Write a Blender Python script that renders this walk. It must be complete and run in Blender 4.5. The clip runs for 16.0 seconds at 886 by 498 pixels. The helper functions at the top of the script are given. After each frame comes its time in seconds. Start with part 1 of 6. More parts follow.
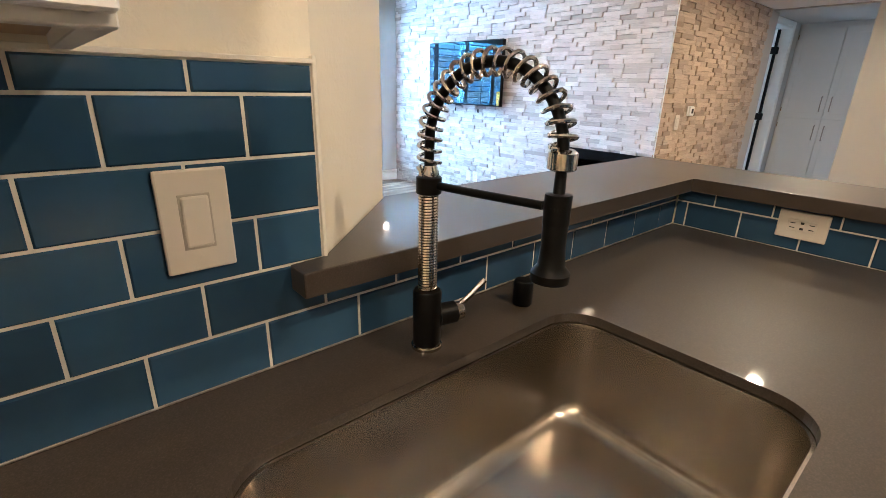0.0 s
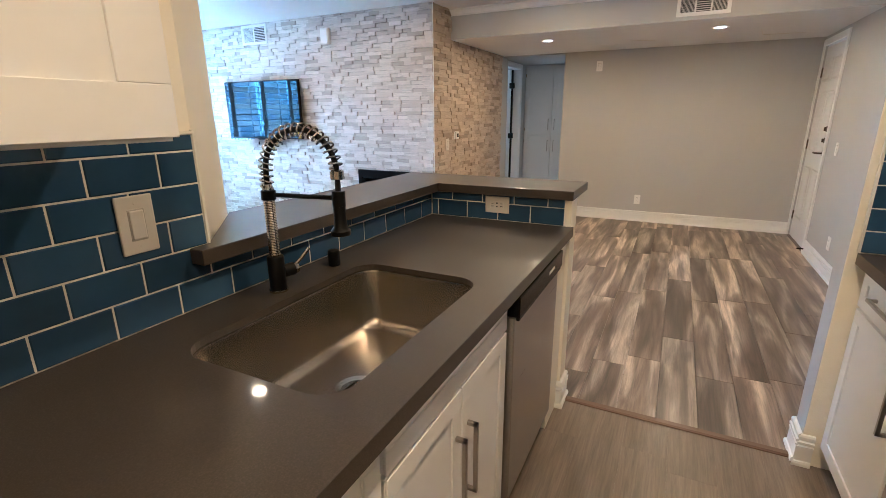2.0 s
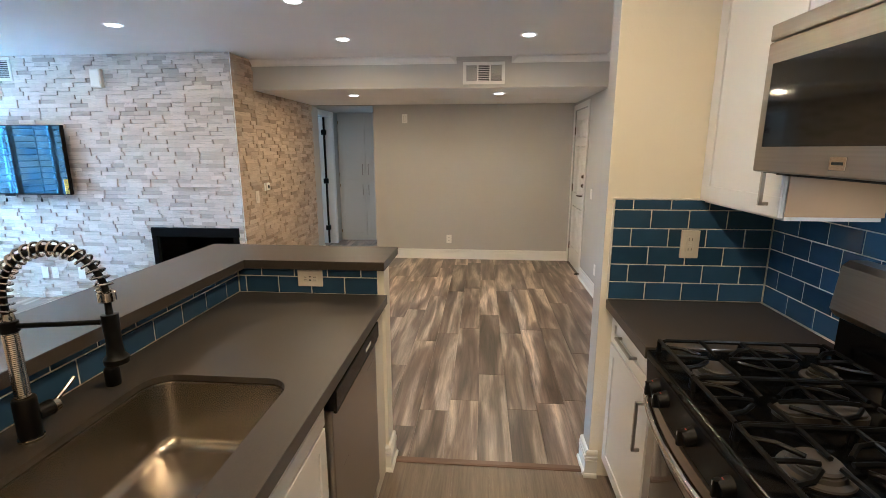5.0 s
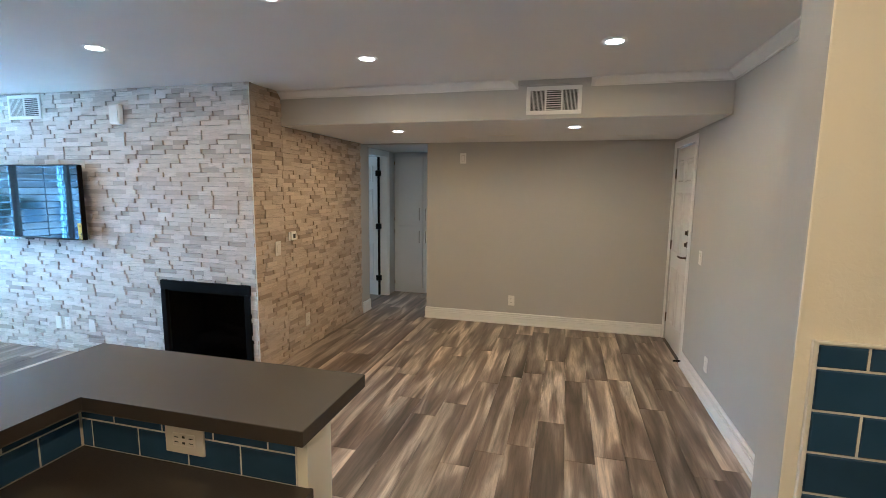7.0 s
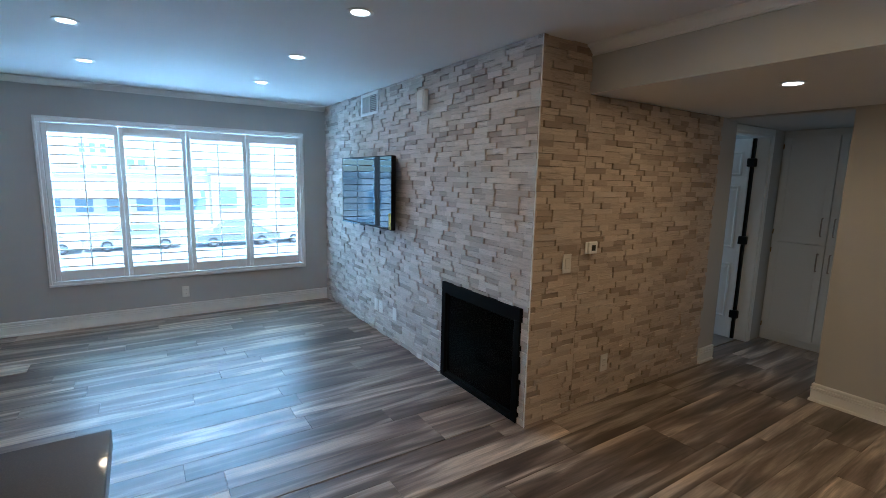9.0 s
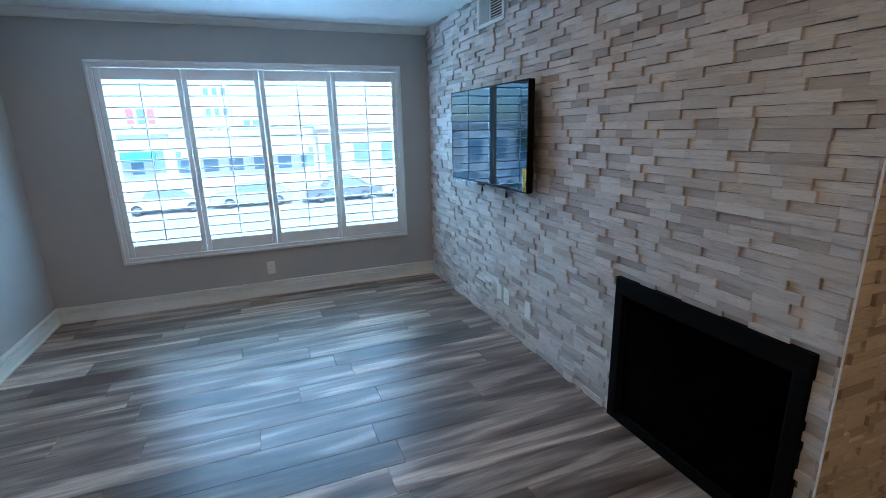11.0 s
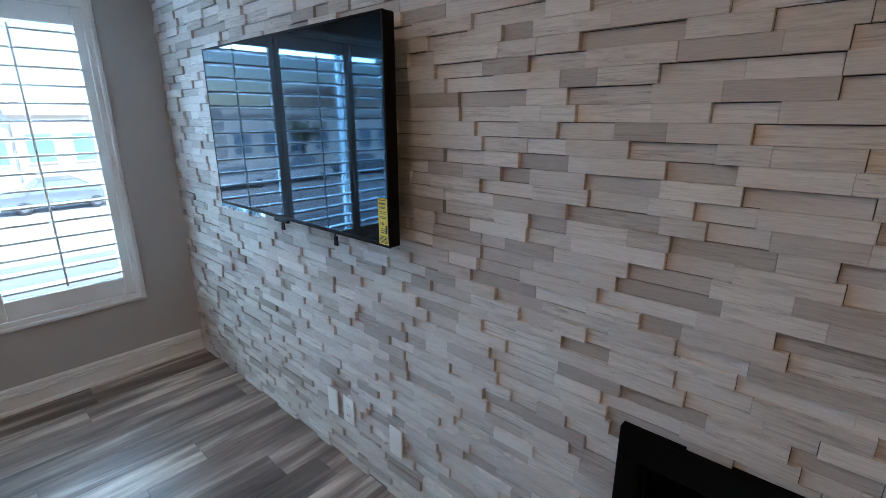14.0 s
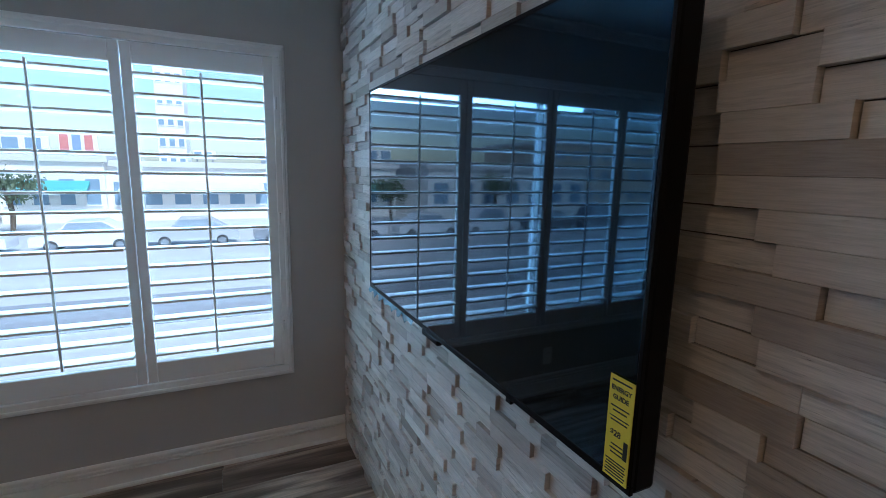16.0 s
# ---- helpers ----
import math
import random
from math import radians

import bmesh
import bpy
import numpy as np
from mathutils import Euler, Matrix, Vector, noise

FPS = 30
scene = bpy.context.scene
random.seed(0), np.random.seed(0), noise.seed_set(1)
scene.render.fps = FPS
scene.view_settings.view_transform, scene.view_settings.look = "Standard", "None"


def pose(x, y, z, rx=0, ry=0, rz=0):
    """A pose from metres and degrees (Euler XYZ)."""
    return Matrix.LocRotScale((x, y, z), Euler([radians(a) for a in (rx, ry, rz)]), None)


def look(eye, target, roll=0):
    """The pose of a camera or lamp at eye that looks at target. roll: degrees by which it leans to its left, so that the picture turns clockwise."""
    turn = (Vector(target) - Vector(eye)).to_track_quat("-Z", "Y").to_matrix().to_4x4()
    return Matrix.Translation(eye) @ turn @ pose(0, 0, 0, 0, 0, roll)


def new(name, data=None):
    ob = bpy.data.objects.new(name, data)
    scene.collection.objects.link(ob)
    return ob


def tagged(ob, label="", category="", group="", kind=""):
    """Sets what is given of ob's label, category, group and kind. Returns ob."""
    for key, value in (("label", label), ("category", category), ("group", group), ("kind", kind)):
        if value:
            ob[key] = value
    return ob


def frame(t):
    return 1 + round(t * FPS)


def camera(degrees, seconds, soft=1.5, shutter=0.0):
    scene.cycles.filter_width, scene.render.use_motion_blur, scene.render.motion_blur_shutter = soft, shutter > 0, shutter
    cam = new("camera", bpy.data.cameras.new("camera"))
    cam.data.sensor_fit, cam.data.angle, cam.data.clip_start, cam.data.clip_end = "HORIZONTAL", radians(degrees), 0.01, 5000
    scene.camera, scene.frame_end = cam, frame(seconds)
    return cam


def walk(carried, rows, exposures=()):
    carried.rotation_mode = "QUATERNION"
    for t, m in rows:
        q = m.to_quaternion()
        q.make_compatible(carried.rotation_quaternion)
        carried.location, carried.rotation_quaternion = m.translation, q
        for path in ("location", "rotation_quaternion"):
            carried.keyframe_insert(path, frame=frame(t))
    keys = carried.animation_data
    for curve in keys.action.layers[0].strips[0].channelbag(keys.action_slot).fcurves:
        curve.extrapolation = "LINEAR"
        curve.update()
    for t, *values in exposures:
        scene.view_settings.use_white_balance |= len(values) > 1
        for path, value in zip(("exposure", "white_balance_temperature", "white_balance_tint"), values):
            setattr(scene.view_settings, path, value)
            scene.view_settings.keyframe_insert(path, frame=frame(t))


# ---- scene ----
cam = camera(87.2, 16.0, soft=0.65)
PATH = [
    (0, (0.102, 0.106, 1.335), (1.341, 1.528, 0.669), 1.5),
    (0.5, (-0.024, 0.015, 1.343), (1.415, 1.265, 0.737), 1.3),
    (1, (-0.176, -0.134, 1.355), (1.384, 0.986, 0.795), 0.8),
    (1.5, (-0.279, -0.248, 1.368), (1.365, 0.755, 0.825), 0.4),
    (2, (-0.374, -0.338, 1.4), (1.346, 0.517, 0.843), -0.4),
    (2.5, (-0.445, -0.377, 1.451), (1.353, 0.275, 0.864), -0.9),
    (3, (-0.469, -0.396, 1.511), (1.392, 0.072, 0.945), -1.1),
    (3.5, (-0.477, -0.386, 1.549), (1.43, -0.069, 1.036), -0.9),
    (4, (-0.473, -0.393, 1.565), (1.459, -0.177, 1.095), -0.9),
    (4.2, (-0.469, -0.389, 1.568), (1.471, -0.214, 1.116), -0.7),
    (6.5, (0.389, -0.438, 1.612), (2.347, -0.139, 1.336), 0.6),
    (7, (0.764, -0.518, 1.63), (2.681, -0.014, 1.369), 0.6),
    (7.5, (1.135, -0.522, 1.6), (2.966, 0.244, 1.349), 0.7),
    (8, (1.473, -0.458, 1.613), (3.178, 0.556, 1.358), 0.7),
    (8.5, (1.831, -0.362, 1.615), (3.266, 1.004, 1.343), 1.2),
    (9, (2.064, -0.103, 1.615), (3.147, 1.551, 1.311), 1.3),
    (9.2, (2.135, 0.027, 1.62), (3.085, 1.76, 1.319), 1.3),
    (11.3, (2.516, 1.381, 1.524), (3.205, 3.175, 0.971), -1.2),
    (11.5, (2.555, 1.5, 1.513), (3.361, 3.23, 0.915), -2.0),
    (12, (2.627, 1.734, 1.465), (3.718, 3.253, 0.757), -2.7),
    (12.5, (2.643, 1.959, 1.468), (3.947, 3.263, 0.697), -2.9),
    (13, (2.694, 2.138, 1.505), (4.131, 3.318, 0.769), -2.0),
    (13.5, (2.876, 2.374, 1.52), (4.362, 3.548, 0.877), -0.7),
    (14, (3.056, 2.637, 1.521), (4.482, 3.926, 0.969), -0.1),
    (14.5, (3.207, 2.938, 1.538), (4.547, 4.345, 1.066), 0.6),
    (15, (3.322, 3.125, 1.542), (4.564, 4.64, 1.14), 1.1),
    (15.5, (3.445, 3.223, 1.55), (4.565, 4.843, 1.2), 1.2),
    (16, (3.514, 3.303, 1.543), (4.358, 5.085, 1.206), 1.3),
]
EXPOSURES = [(0.0, 4.0, 4600, 5), (1.0, 3.68, 4600, 5), (2.0, 3.68, 4650, 5), (4.0, 3.65, 4700, 3), (6.5, 3.4, 4620, 0), (7.5, 3.1, 4720, 0), (8.5, 2.4, 4680, 1), (9.0, 2.13, 4720, 1),
             (11.3, 1.85, 4780, 3), (12.0, 2.18, 4920, 5), (12.6, 2.75, 5180, 7), (13.3, 2.8, 5380, 8), (14.0, 1.97, 5280, 8), (14.5, 1.6, 5230, 8), (16.0, 1.12, 5300, 8)]
walk(cam, [(t, look(eye, target, roll)) for t, eye, target, roll in PATH], EXPOSURES)

# ---- world and light ----
world = bpy.data.worlds.new("sky")
scene.world = world
world.use_nodes = True
wn, wl = world.node_tree.nodes, world.node_tree.links
sky = wn.new("ShaderNodeTexSky")
sky.sky_type, sky.sun_disc = "NISHITA", False
sky.sun_elevation, sky.sun_rotation = radians(48), radians(160)
wn["Background"].inputs["Strength"].default_value = 0.09
wl.new(sky.outputs["Color"], wn["Background"].inputs["Color"])
sun = new("sun", bpy.data.lights.new("sun", "SUN"))
sun.data.energy, sun.data.angle, sun.data.color = 2.0, radians(0.5), (1.0, 0.97, 0.93)
sun.matrix_world = look((3, -8, 10), (0, 0, 0))

# sky light gathered just outside the head of the living room window
sky_lamp = new("sky_light", bpy.data.lights.new("sky_light", "AREA"))
sky_lamp.data.shape, sky_lamp.data.size, sky_lamp.data.size_y = "RECTANGLE", 2.6, 1.0
sky_lamp.data.energy, sky_lamp.data.color = 106.0, (0.53, 0.79, 1.0)
sky_lamp.matrix_world = look((2.545, 6.80, 2.50), (2.7, 4.0, 0.6))

# light thrown up from the sunlit ground below the window
ground_lamp = new("ground_light", bpy.data.lights.new("ground_light", "AREA"))
ground_lamp.data.shape, ground_lamp.data.size, ground_lamp.data.size_y = "RECTANGLE", 2.6, 0.7
ground_lamp.data.energy, ground_lamp.data.color = 195.0, (0.58, 0.84, 1.0)
ground_lamp.matrix_world = look((2.545, 6.45, -0.40), (2.6, 3.4, 2.4))

# sky light at the bedroom window
bedroom_lamp = new("bedroom_sky_light", bpy.data.lights.new("bedroom_sky_light", "AREA"))
bedroom_lamp.data.shape, bedroom_lamp.data.size, bedroom_lamp.data.size_y = "RECTANGLE", 2.3, 1.3
bedroom_lamp.data.energy, bedroom_lamp.data.color = 5.0, (0.86, 1.0, 0.96)
bedroom_lamp.matrix_world = look((6.65, 6.1, 1.4), (6.9, 2.0, 1.1))

LIVING_WATTS, DINING_WATTS, KITCHEN_WATTS, COOKTOP_WATTS, LAMP_COLOUR = 0.54, 1.06, 1.30, 0.040, (1.0, 0.60, 0.265)
CEILING, SOFFIT, X_SOF = 2.455, 2.165, 4.53


# ---- materials ----
class Mat:
    """A node material built round one Principled shader."""

    def __init__(self, name, rough=0.5, metal=0.0, colour=None, spec=0.5):
        self.m = bpy.data.materials.new(name)
        self.m.use_nodes = True
        self.t = self.m.node_tree
        self.b = self.t.nodes["Principled BSDF"]
        self.b.inputs["Roughness"].default_value = rough
        self.b.inputs["Metallic"].default_value = metal
        self.b.inputs["Specular IOR Level"].default_value = spec
        if colour:
            self.b.inputs["Base Color"].default_value = (*colour, 1)

    def n(self, kind, **values):
        node = self.t.nodes.new(kind)
        for key, value in values.items():
            node.inputs[key].default_value = value
        return node

    def link(self, a, b):
        self.t.links.new(a, b)

    def coords(self, scale=(1, 1, 1), spread=None):
        """Object coordinates in metres, shifted by a random amount per object or per island."""
        c = self.n("ShaderNodeTexCoord").outputs["Object"]
        if spread:
            r = self.rand(spread)
            v = self.n("ShaderNodeCombineXYZ")
            for axis, k in zip("XYZ", (37.0, 91.0, 53.0)):
                mul = self.n("ShaderNodeMath")
                mul.operation = "MULTIPLY"
                self.link(r, mul.inputs[0])
                mul.inputs[1].default_value = k
                self.link(mul.outputs[0], v.inputs[axis])
            add = self.n("ShaderNodeVectorMath")
            self.link(c, add.inputs[0])
            self.link(v.outputs[0], add.inputs[1])
            c = add.outputs[0]
        mp = self.n("ShaderNodeMapping")
        mp.inputs["Scale"].default_value = scale
        self.link(c, mp.inputs["Vector"])
        return mp.outputs["Vector"]

    def rand(self, spread):
        if spread == "island":
            return self.n("ShaderNodeNewGeometry").outputs["Random Per Island"]
        return self.n("ShaderNodeObjectInfo").outputs["Random"]

    def noise(self, vec, scale, detail=4, rough=0.55, distort=0.0):
        node = self.n("ShaderNodeTexNoise", Scale=scale, Detail=detail, Roughness=rough, Distortion=distort)
        self.link(vec, node.inputs["Vector"])
        return node.outputs["Fac"]

    def ramp(self, fac, stops):
        node = self.n("ShaderNodeValToRGB")
        e = node.color_ramp.elements
        while len(e) < len(stops):
            e.new(0.5)
        for el, (pos, col) in zip(e, stops):
            el.position, el.color = pos, (*(col if isinstance(col, tuple) else (col, col, col)), 1)
        self.link(fac, node.inputs["Fac"])
        return node.outputs["Color"]

    def mix(self, fac, a, b, mode="MIX"):
        node = self.n("ShaderNodeMix")
        node.data_type, node.blend_type = "RGBA", mode
        for sock, v in ((node.inputs["Factor"], fac), (node.inputs["A"], a), (node.inputs["B"], b)):
            if isinstance(v, (int, float)):
                sock.default_value = v
            elif isinstance(v, tuple):
                sock.default_value = (*v, 1)
            else:
                self.link(v, sock)
        return next(o for o in node.outputs if o.type == "RGBA")

    def colour(self, out):
        self.link(out, self.b.inputs["Base Color"])

    def rough(self, fac, lo, hi):
        node = self.n("ShaderNodeMapRange")
        node.inputs["To Min"].default_value, node.inputs["To Max"].default_value = lo, hi
        self.link(fac, node.inputs["Value"])
        self.link(node.outputs["Result"], self.b.inputs["Roughness"])

    def bump(self, fac, strength, distance):
        node = self.n("ShaderNodeBump", Strength=strength, Distance=distance)
        self.link(fac, node.inputs["Height"])
        self.link(node.outputs["Normal"], self.b.inputs["Normal"])


def plain(name, colour, rough=0.5, metal=0.0, vary=0.08, scale=30.0, bump=0.0, spec=0.5):
    """A mostly even surface with faint mottling and wear."""
    m = Mat(name, rough, metal, colour, spec)
    v = m.coords()
    f = m.noise(v, scale, 5, 0.6)
    big = m.noise(v, scale * 0.07, 3)
    dark = tuple(c * (1 - vary) for c in colour)
    light = tuple(min(1, c * (1 + vary)) for c in colour)
    m.colour(m.mix(m.ramp(big, [(0.3, 0.0), (0.7, 1.0)]), m.ramp(f, [(0.3, dark), (0.7, light)]), m.ramp(f, [(0.3, light), (0.7, dark)])))
    m.rough(big, max(0.02, rough * 0.85), min(1, rough * 1.15))
    if bump:
        m.bump(f, bump, 0.002)
    return m.m


def paint(name, colour, rough=0.55, bump=0.25):
    """Rolled wall paint over drywall, with a light orange-peel texture."""
    m = Mat(name, rough, 0, colour, 0.35)
    v = m.coords()
    big = m.noise(v, 0.9, 4)
    m.colour(m.mix(m.ramp(big, [(0.3, 0.0), (0.75, 1.0)]), tuple(c * 0.96 for c in colour), tuple(min(1, c * 1.03) for c in colour)))
    m.bump(m.noise(v, 75, 4, 0.6, 0.8), bump, 0.002)
    return m.m


def wood_plank(name, stops, spread, along=1.0, contrast=1.0):
    """Vinyl plank printed with long uneven streaks along x."""
    m = Mat(name, 0.36)
    m.b.inputs["Coat Weight"].default_value, m.b.inputs["Coat Roughness"].default_value = 0.30, 0.28
    v = m.coords((0.62 * along, 5.2, 1), spread)
    broad = m.noise(v, 1.7, 2, 0.45, 0.7)
    v2 = m.coords((2.2, 46, 1), spread)
    grain = m.noise(v2, 2.6, 9, 0.72, 0.4)
    v3 = m.coords((0.5, 6, 1), spread)
    streak = m.noise(v3, 2.0, 7, 0.64, 1.6)
    base = m.ramp(broad, stops)
    tone = m.ramp(m.rand(spread), [(0.0, 1 - 0.32 * contrast), (0.5, 1.0), (1.0, 1 + 0.32 * contrast)])
    base = m.mix(1.0, base, tone, "MULTIPLY")
    base = m.mix(contrast * 0.8, base, m.ramp(streak, [(0.34, 0.50), (0.5, 1.0), (0.66, 1.26)]), "MULTIPLY")
    base = m.mix(0.75, base, m.ramp(grain, [(0.36, 0.66), (0.60, 1.12)]), "MULTIPLY")
    m.colour(base)
    m.rough(grain, 0.32, 0.48)
    m.bump(grain, 0.12, 0.0006)
    return m.m


def stone_piece(name, spread, along, tone=(1.0, 1.0, 1.0)):
    """Wood-grained limestone ledger, honed flat: cream to taupe pieces, some plain and some heavily streaked along their length."""
    m = Mat(name, 0.6)

    def stretched(run, across):
        return m.coords(tuple(run if k == along[0] else across if k == along[1] else 1 for k in "xyz"), spread)
    vein = m.noise(stretched(1.1, 15), 5.0, 4, 0.55, 1.2)
    fine = m.noise(stretched(4, 70), 6.5, 4, 0.65)
    crack = m.noise(stretched(3.0, 34), 5.5, 6, 0.7, 0.8)
    r = m.rand(spread)
    second = m.n("ShaderNodeMath")
    second.operation = "MULTIPLY"
    second.inputs[1].default_value = 7.37
    m.link(r, second.inputs[0])
    turn = m.n("ShaderNodeMath")
    turn.operation = "FRACT"
    m.link(second.outputs[0], turn.inputs[0])
    streaked = m.ramp(turn.outputs[0], [(0.25, 0.22), (0.65, 0.85), (1.0, 1.0)])
    base = m.ramp(r, [(0.0, (0.40, 0.35, 0.31)), (0.12, (0.48, 0.43, 0.388)), (0.28, (0.60, 0.548, 0.502)), (0.7, (0.665, 0.614, 0.565)), (1.0, (0.75, 0.70, 0.652))])
    base = m.mix(1.0, base, tone, "MULTIPLY")
    base = m.mix(streaked, base, m.mix(1.0, base, m.ramp(vein, [(0.30, 0.62), (0.45, 0.92), (0.60, 1.04)]), "MULTIPLY"))
    base = m.mix(streaked, base, m.mix(1.0, base, m.ramp(crack, [(0.30, 0.42), (0.40, 0.95), (0.5, 1.0)]), "MULTIPLY"))
    base = m.mix(0.6, base, m.ramp(fine, [(0.32, 0.74), (0.6, 1.08)]), "MULTIPLY")
    m.colour(base)
    m.rough(vein, 0.5, 0.72)
    m.bump(crack, 0.30, 0.0012)
    return m.m


def glaze(name, colour, spread="object"):
    """Glossy blue glass subway tile, each a little different."""
    m = Mat(name, 0.08, 0, colour)
    r = m.rand(spread)
    a, b = tuple(c * 0.8 for c in colour), tuple(c * 1.22 for c in colour)
    base = m.ramp(r, [(0.0, a), (1.0, b)])
    cloud = m.noise(m.coords((1, 1, 1), spread), 9, 4)
    m.colour(m.mix(0.5, base, m.ramp(cloud, [(0.3, 0.78), (0.7, 1.15)]), "MULTIPLY"))
    m.rough(cloud, 0.05, 0.13)
    m.bump(m.noise(m.coords(), 14, 2), 0.04, 0.002)
    return m.m


def quartz(name):
    m = Mat(name, 0.2, spec=0.30)
    v = m.coords()
    f = m.noise(v, 420, 3, 0.7)
    big = m.noise(v, 3.0, 4)
    base = m.ramp(f, [(0.3, (0.036, 0.029, 0.023)), (0.55, (0.052, 0.042, 0.034)), (0.72, (0.080, 0.066, 0.054))])
    m.colour(m.mix(0.4, base, m.ramp(big, [(0.3, 0.88), (0.7, 1.08)]), "MULTIPLY"))
    m.rough(big, 0.40, 0.48)
    m.b.inputs["Coat Weight"].default_value, m.b.inputs["Coat Roughness"].default_value = 0.4, 0.055
    return m.m


def brushed(name, colour, axis, rough=0.28):
    m = Mat(name, rough, 1.0, colour)
    v = m.coords(tuple(1.5 if a == axis else 120 for a in "xyz"))
    f = m.noise(v, 1.4, 2, 0.5)
    m.colour(m.ramp(f, [(0.25, tuple(c * 0.93 for c in colour)), (0.75, tuple(min(1, c * 1.05) for c in colour))]))
    m.rough(f, rough * 0.8, rough * 1.25)
    m.bump(f, 0.012, 0.0003)
    return m.m


def clear_glass(name):
    m = Mat(name)
    t = m.n("ShaderNodeBsdfTransparent")
    t.inputs["Color"].default_value = (0.93, 0.96, 0.97, 1)
    g = m.n("ShaderNodeBsdfGlossy", Roughness=0.02)
    f = m.n("ShaderNodeFresnel", IOR=1.3)
    mx = m.n("ShaderNodeMixShader")
    m.link(f.outputs[0], mx.inputs[0])
    m.link(t.outputs[0], mx.inputs[1])
    m.link(g.outputs[0], mx.inputs[2])
    m.link(mx.outputs[0], m.t.nodes["Material Output"].inputs["Surface"])
    return m.m


def glow(name, colour, strength):
    m = Mat(name, 0.4, 0, (0.9, 0.9, 0.9))
    m.b.inputs["Emission Color"].default_value = (*colour, 1)
    m.b.inputs["Emission Strength"].default_value = strength
    return m.m


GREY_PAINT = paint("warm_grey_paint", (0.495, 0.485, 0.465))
CREAM_PAINT = paint("cream_paint", (0.85, 0.80, 0.68), 0.55, 0.6)
CEIL_PAINT = paint("ceiling_paint", (0.78, 0.775, 0.76), 0.7)
TRIM = plain("white_trim_paint", (0.83, 0.82, 0.79), 0.35, 0, 0.03, 12)
CABINET = plain("white_cabinet_paint", (0.77, 0.76, 0.75), 0.32, 0, 0.03, 14)
DOOR_PAINT = plain("white_door_paint", (0.74, 0.735, 0.71), 0.38, 0, 0.03, 14)
SHUTTER = plain("shutter_paint", (0.86, 0.86, 0.85), 0.4, 0, 0.02, 12)
GROUT = plain("white_grout", (0.76, 0.73, 0.66), 0.85, 0, 0.10, 90, 0.3)
TILE = glaze("blue_glass_tile", (0.034, 0.078, 0.152))
QUARTZ = quartz("dark_brown_quartz")
PLANK = wood_plank("streaked_plank", [(0.26, (0.074, 0.049, 0.036)), (0.40, (0.150, 0.108, 0.083)), (0.51, (0.240, 0.182, 0.143)), (0.64, (0.52, 0.425, 0.338))], "object")
PLANK_K = wood_plank("kitchen_plank", [(0.2, (0.165, 0.128, 0.098)), (0.5, (0.205, 0.162, 0.126)), (0.8, (0.25, 0.200, 0.158))], "object", 1.0, 0.4)
STONE = stone_piece("ledger_stone", "object", "xy")
STONE_YI = stone_piece("ledger_stone_set", "island", "yz")
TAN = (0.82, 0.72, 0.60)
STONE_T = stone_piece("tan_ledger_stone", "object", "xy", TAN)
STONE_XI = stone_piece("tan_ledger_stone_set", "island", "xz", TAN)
# bedding mortar, its colour darkened to carry the shadow in the stone crevices
MORTAR = plain("shade_darkened_thinset", (0.10, 0.088, 0.078), 0.9, 0, 0.15, 60, 0.3)
STEEL = brushed("brushed_steel", (0.36, 0.33, 0.295), "x", 0.3)
SINK_STEEL = plain("sink_steel", (0.40, 0.36, 0.31), 0.26, 1.0, 0.04, 5)
NICKEL = brushed("satin_nickel", (0.42, 0.39, 0.355), "z", 0.3)
CHROME = plain("polished_nickel", (0.52, 0.47, 0.41), 0.16, 1.0, 0.03, 20)
BLACK_METAL = plain("matte_black_metal", (0.004, 0.004, 0.004), 0.42, 0.0, 0.1, 60, 0, 0.16)
BLACK_GLOSS = plain("black_enamel", (0.003, 0.003, 0.003), 0.14, 0.0, 0.1, 30, 0, 0.12)
CAST_IRON = plain("cast_iron", (0.003, 0.003, 0.003), 0.38, 0.0, 0.2, 140, 0.2, 0.2)
BURNER = plain("burner_cap_grey", (0.05, 0.042, 0.035), 0.6, 0.0, 0.15, 50)
SCREEN_MAT = Mat("tv_screen_glass", 0.03, 0.0, (0.003, 0.004, 0.006), 0.9)
SCREEN_MAT.b.inputs["Specular Tint"].default_value = (0.26, 0.62, 1.0, 1)
SCREEN_MAT.b.inputs["IOR"].default_value = 1.5
SCREEN = SCREEN_MAT.m
TV_PLASTIC = plain("tv_black_plastic", (0.005, 0.005, 0.006), 0.45, 0, 0.1, 40, 0, 0.10)
FILM = Mat("clear_blue_film", 0.12, 0.0, (0.10, 0.22, 0.30), 0.8).m
YELLOW = plain("yellow_label_paper", (0.75, 0.58, 0.04), 0.5, 0, 0.03, 30)
INK = plain("black_ink", (0.02, 0.02, 0.02), 0.6, 0, 0.05, 60)
PLATE = plain("white_plastic_plate", (0.83, 0.815, 0.77), 0.35, 0, 0.03, 30)
PLATE_C = plain("ivory_plastic_plate", (0.70, 0.65, 0.57), 0.38, 0, 0.03, 30)
GAP = plain("shadow_gap_plastic", (0.50, 0.455, 0.385), 0.5, 0, 0.03, 30)
SLOT = plain("dark_slot", (0.03, 0.03, 0.03), 0.7, 0, 0.1, 60)
DARK_GLASS = Mat("smoked_glass", 0.06, 0, (0.008, 0.008, 0.008), 0.6).m
GLASS = clear_glass("window_glass")
BRASS = plain("aged_brass", (0.30, 0.21, 0.10), 0.4, 1.0, 0.1, 40)
BRONZE = plain("aged_bronze", (0.10, 0.075, 0.055), 0.38, 0.9, 0.12, 40)
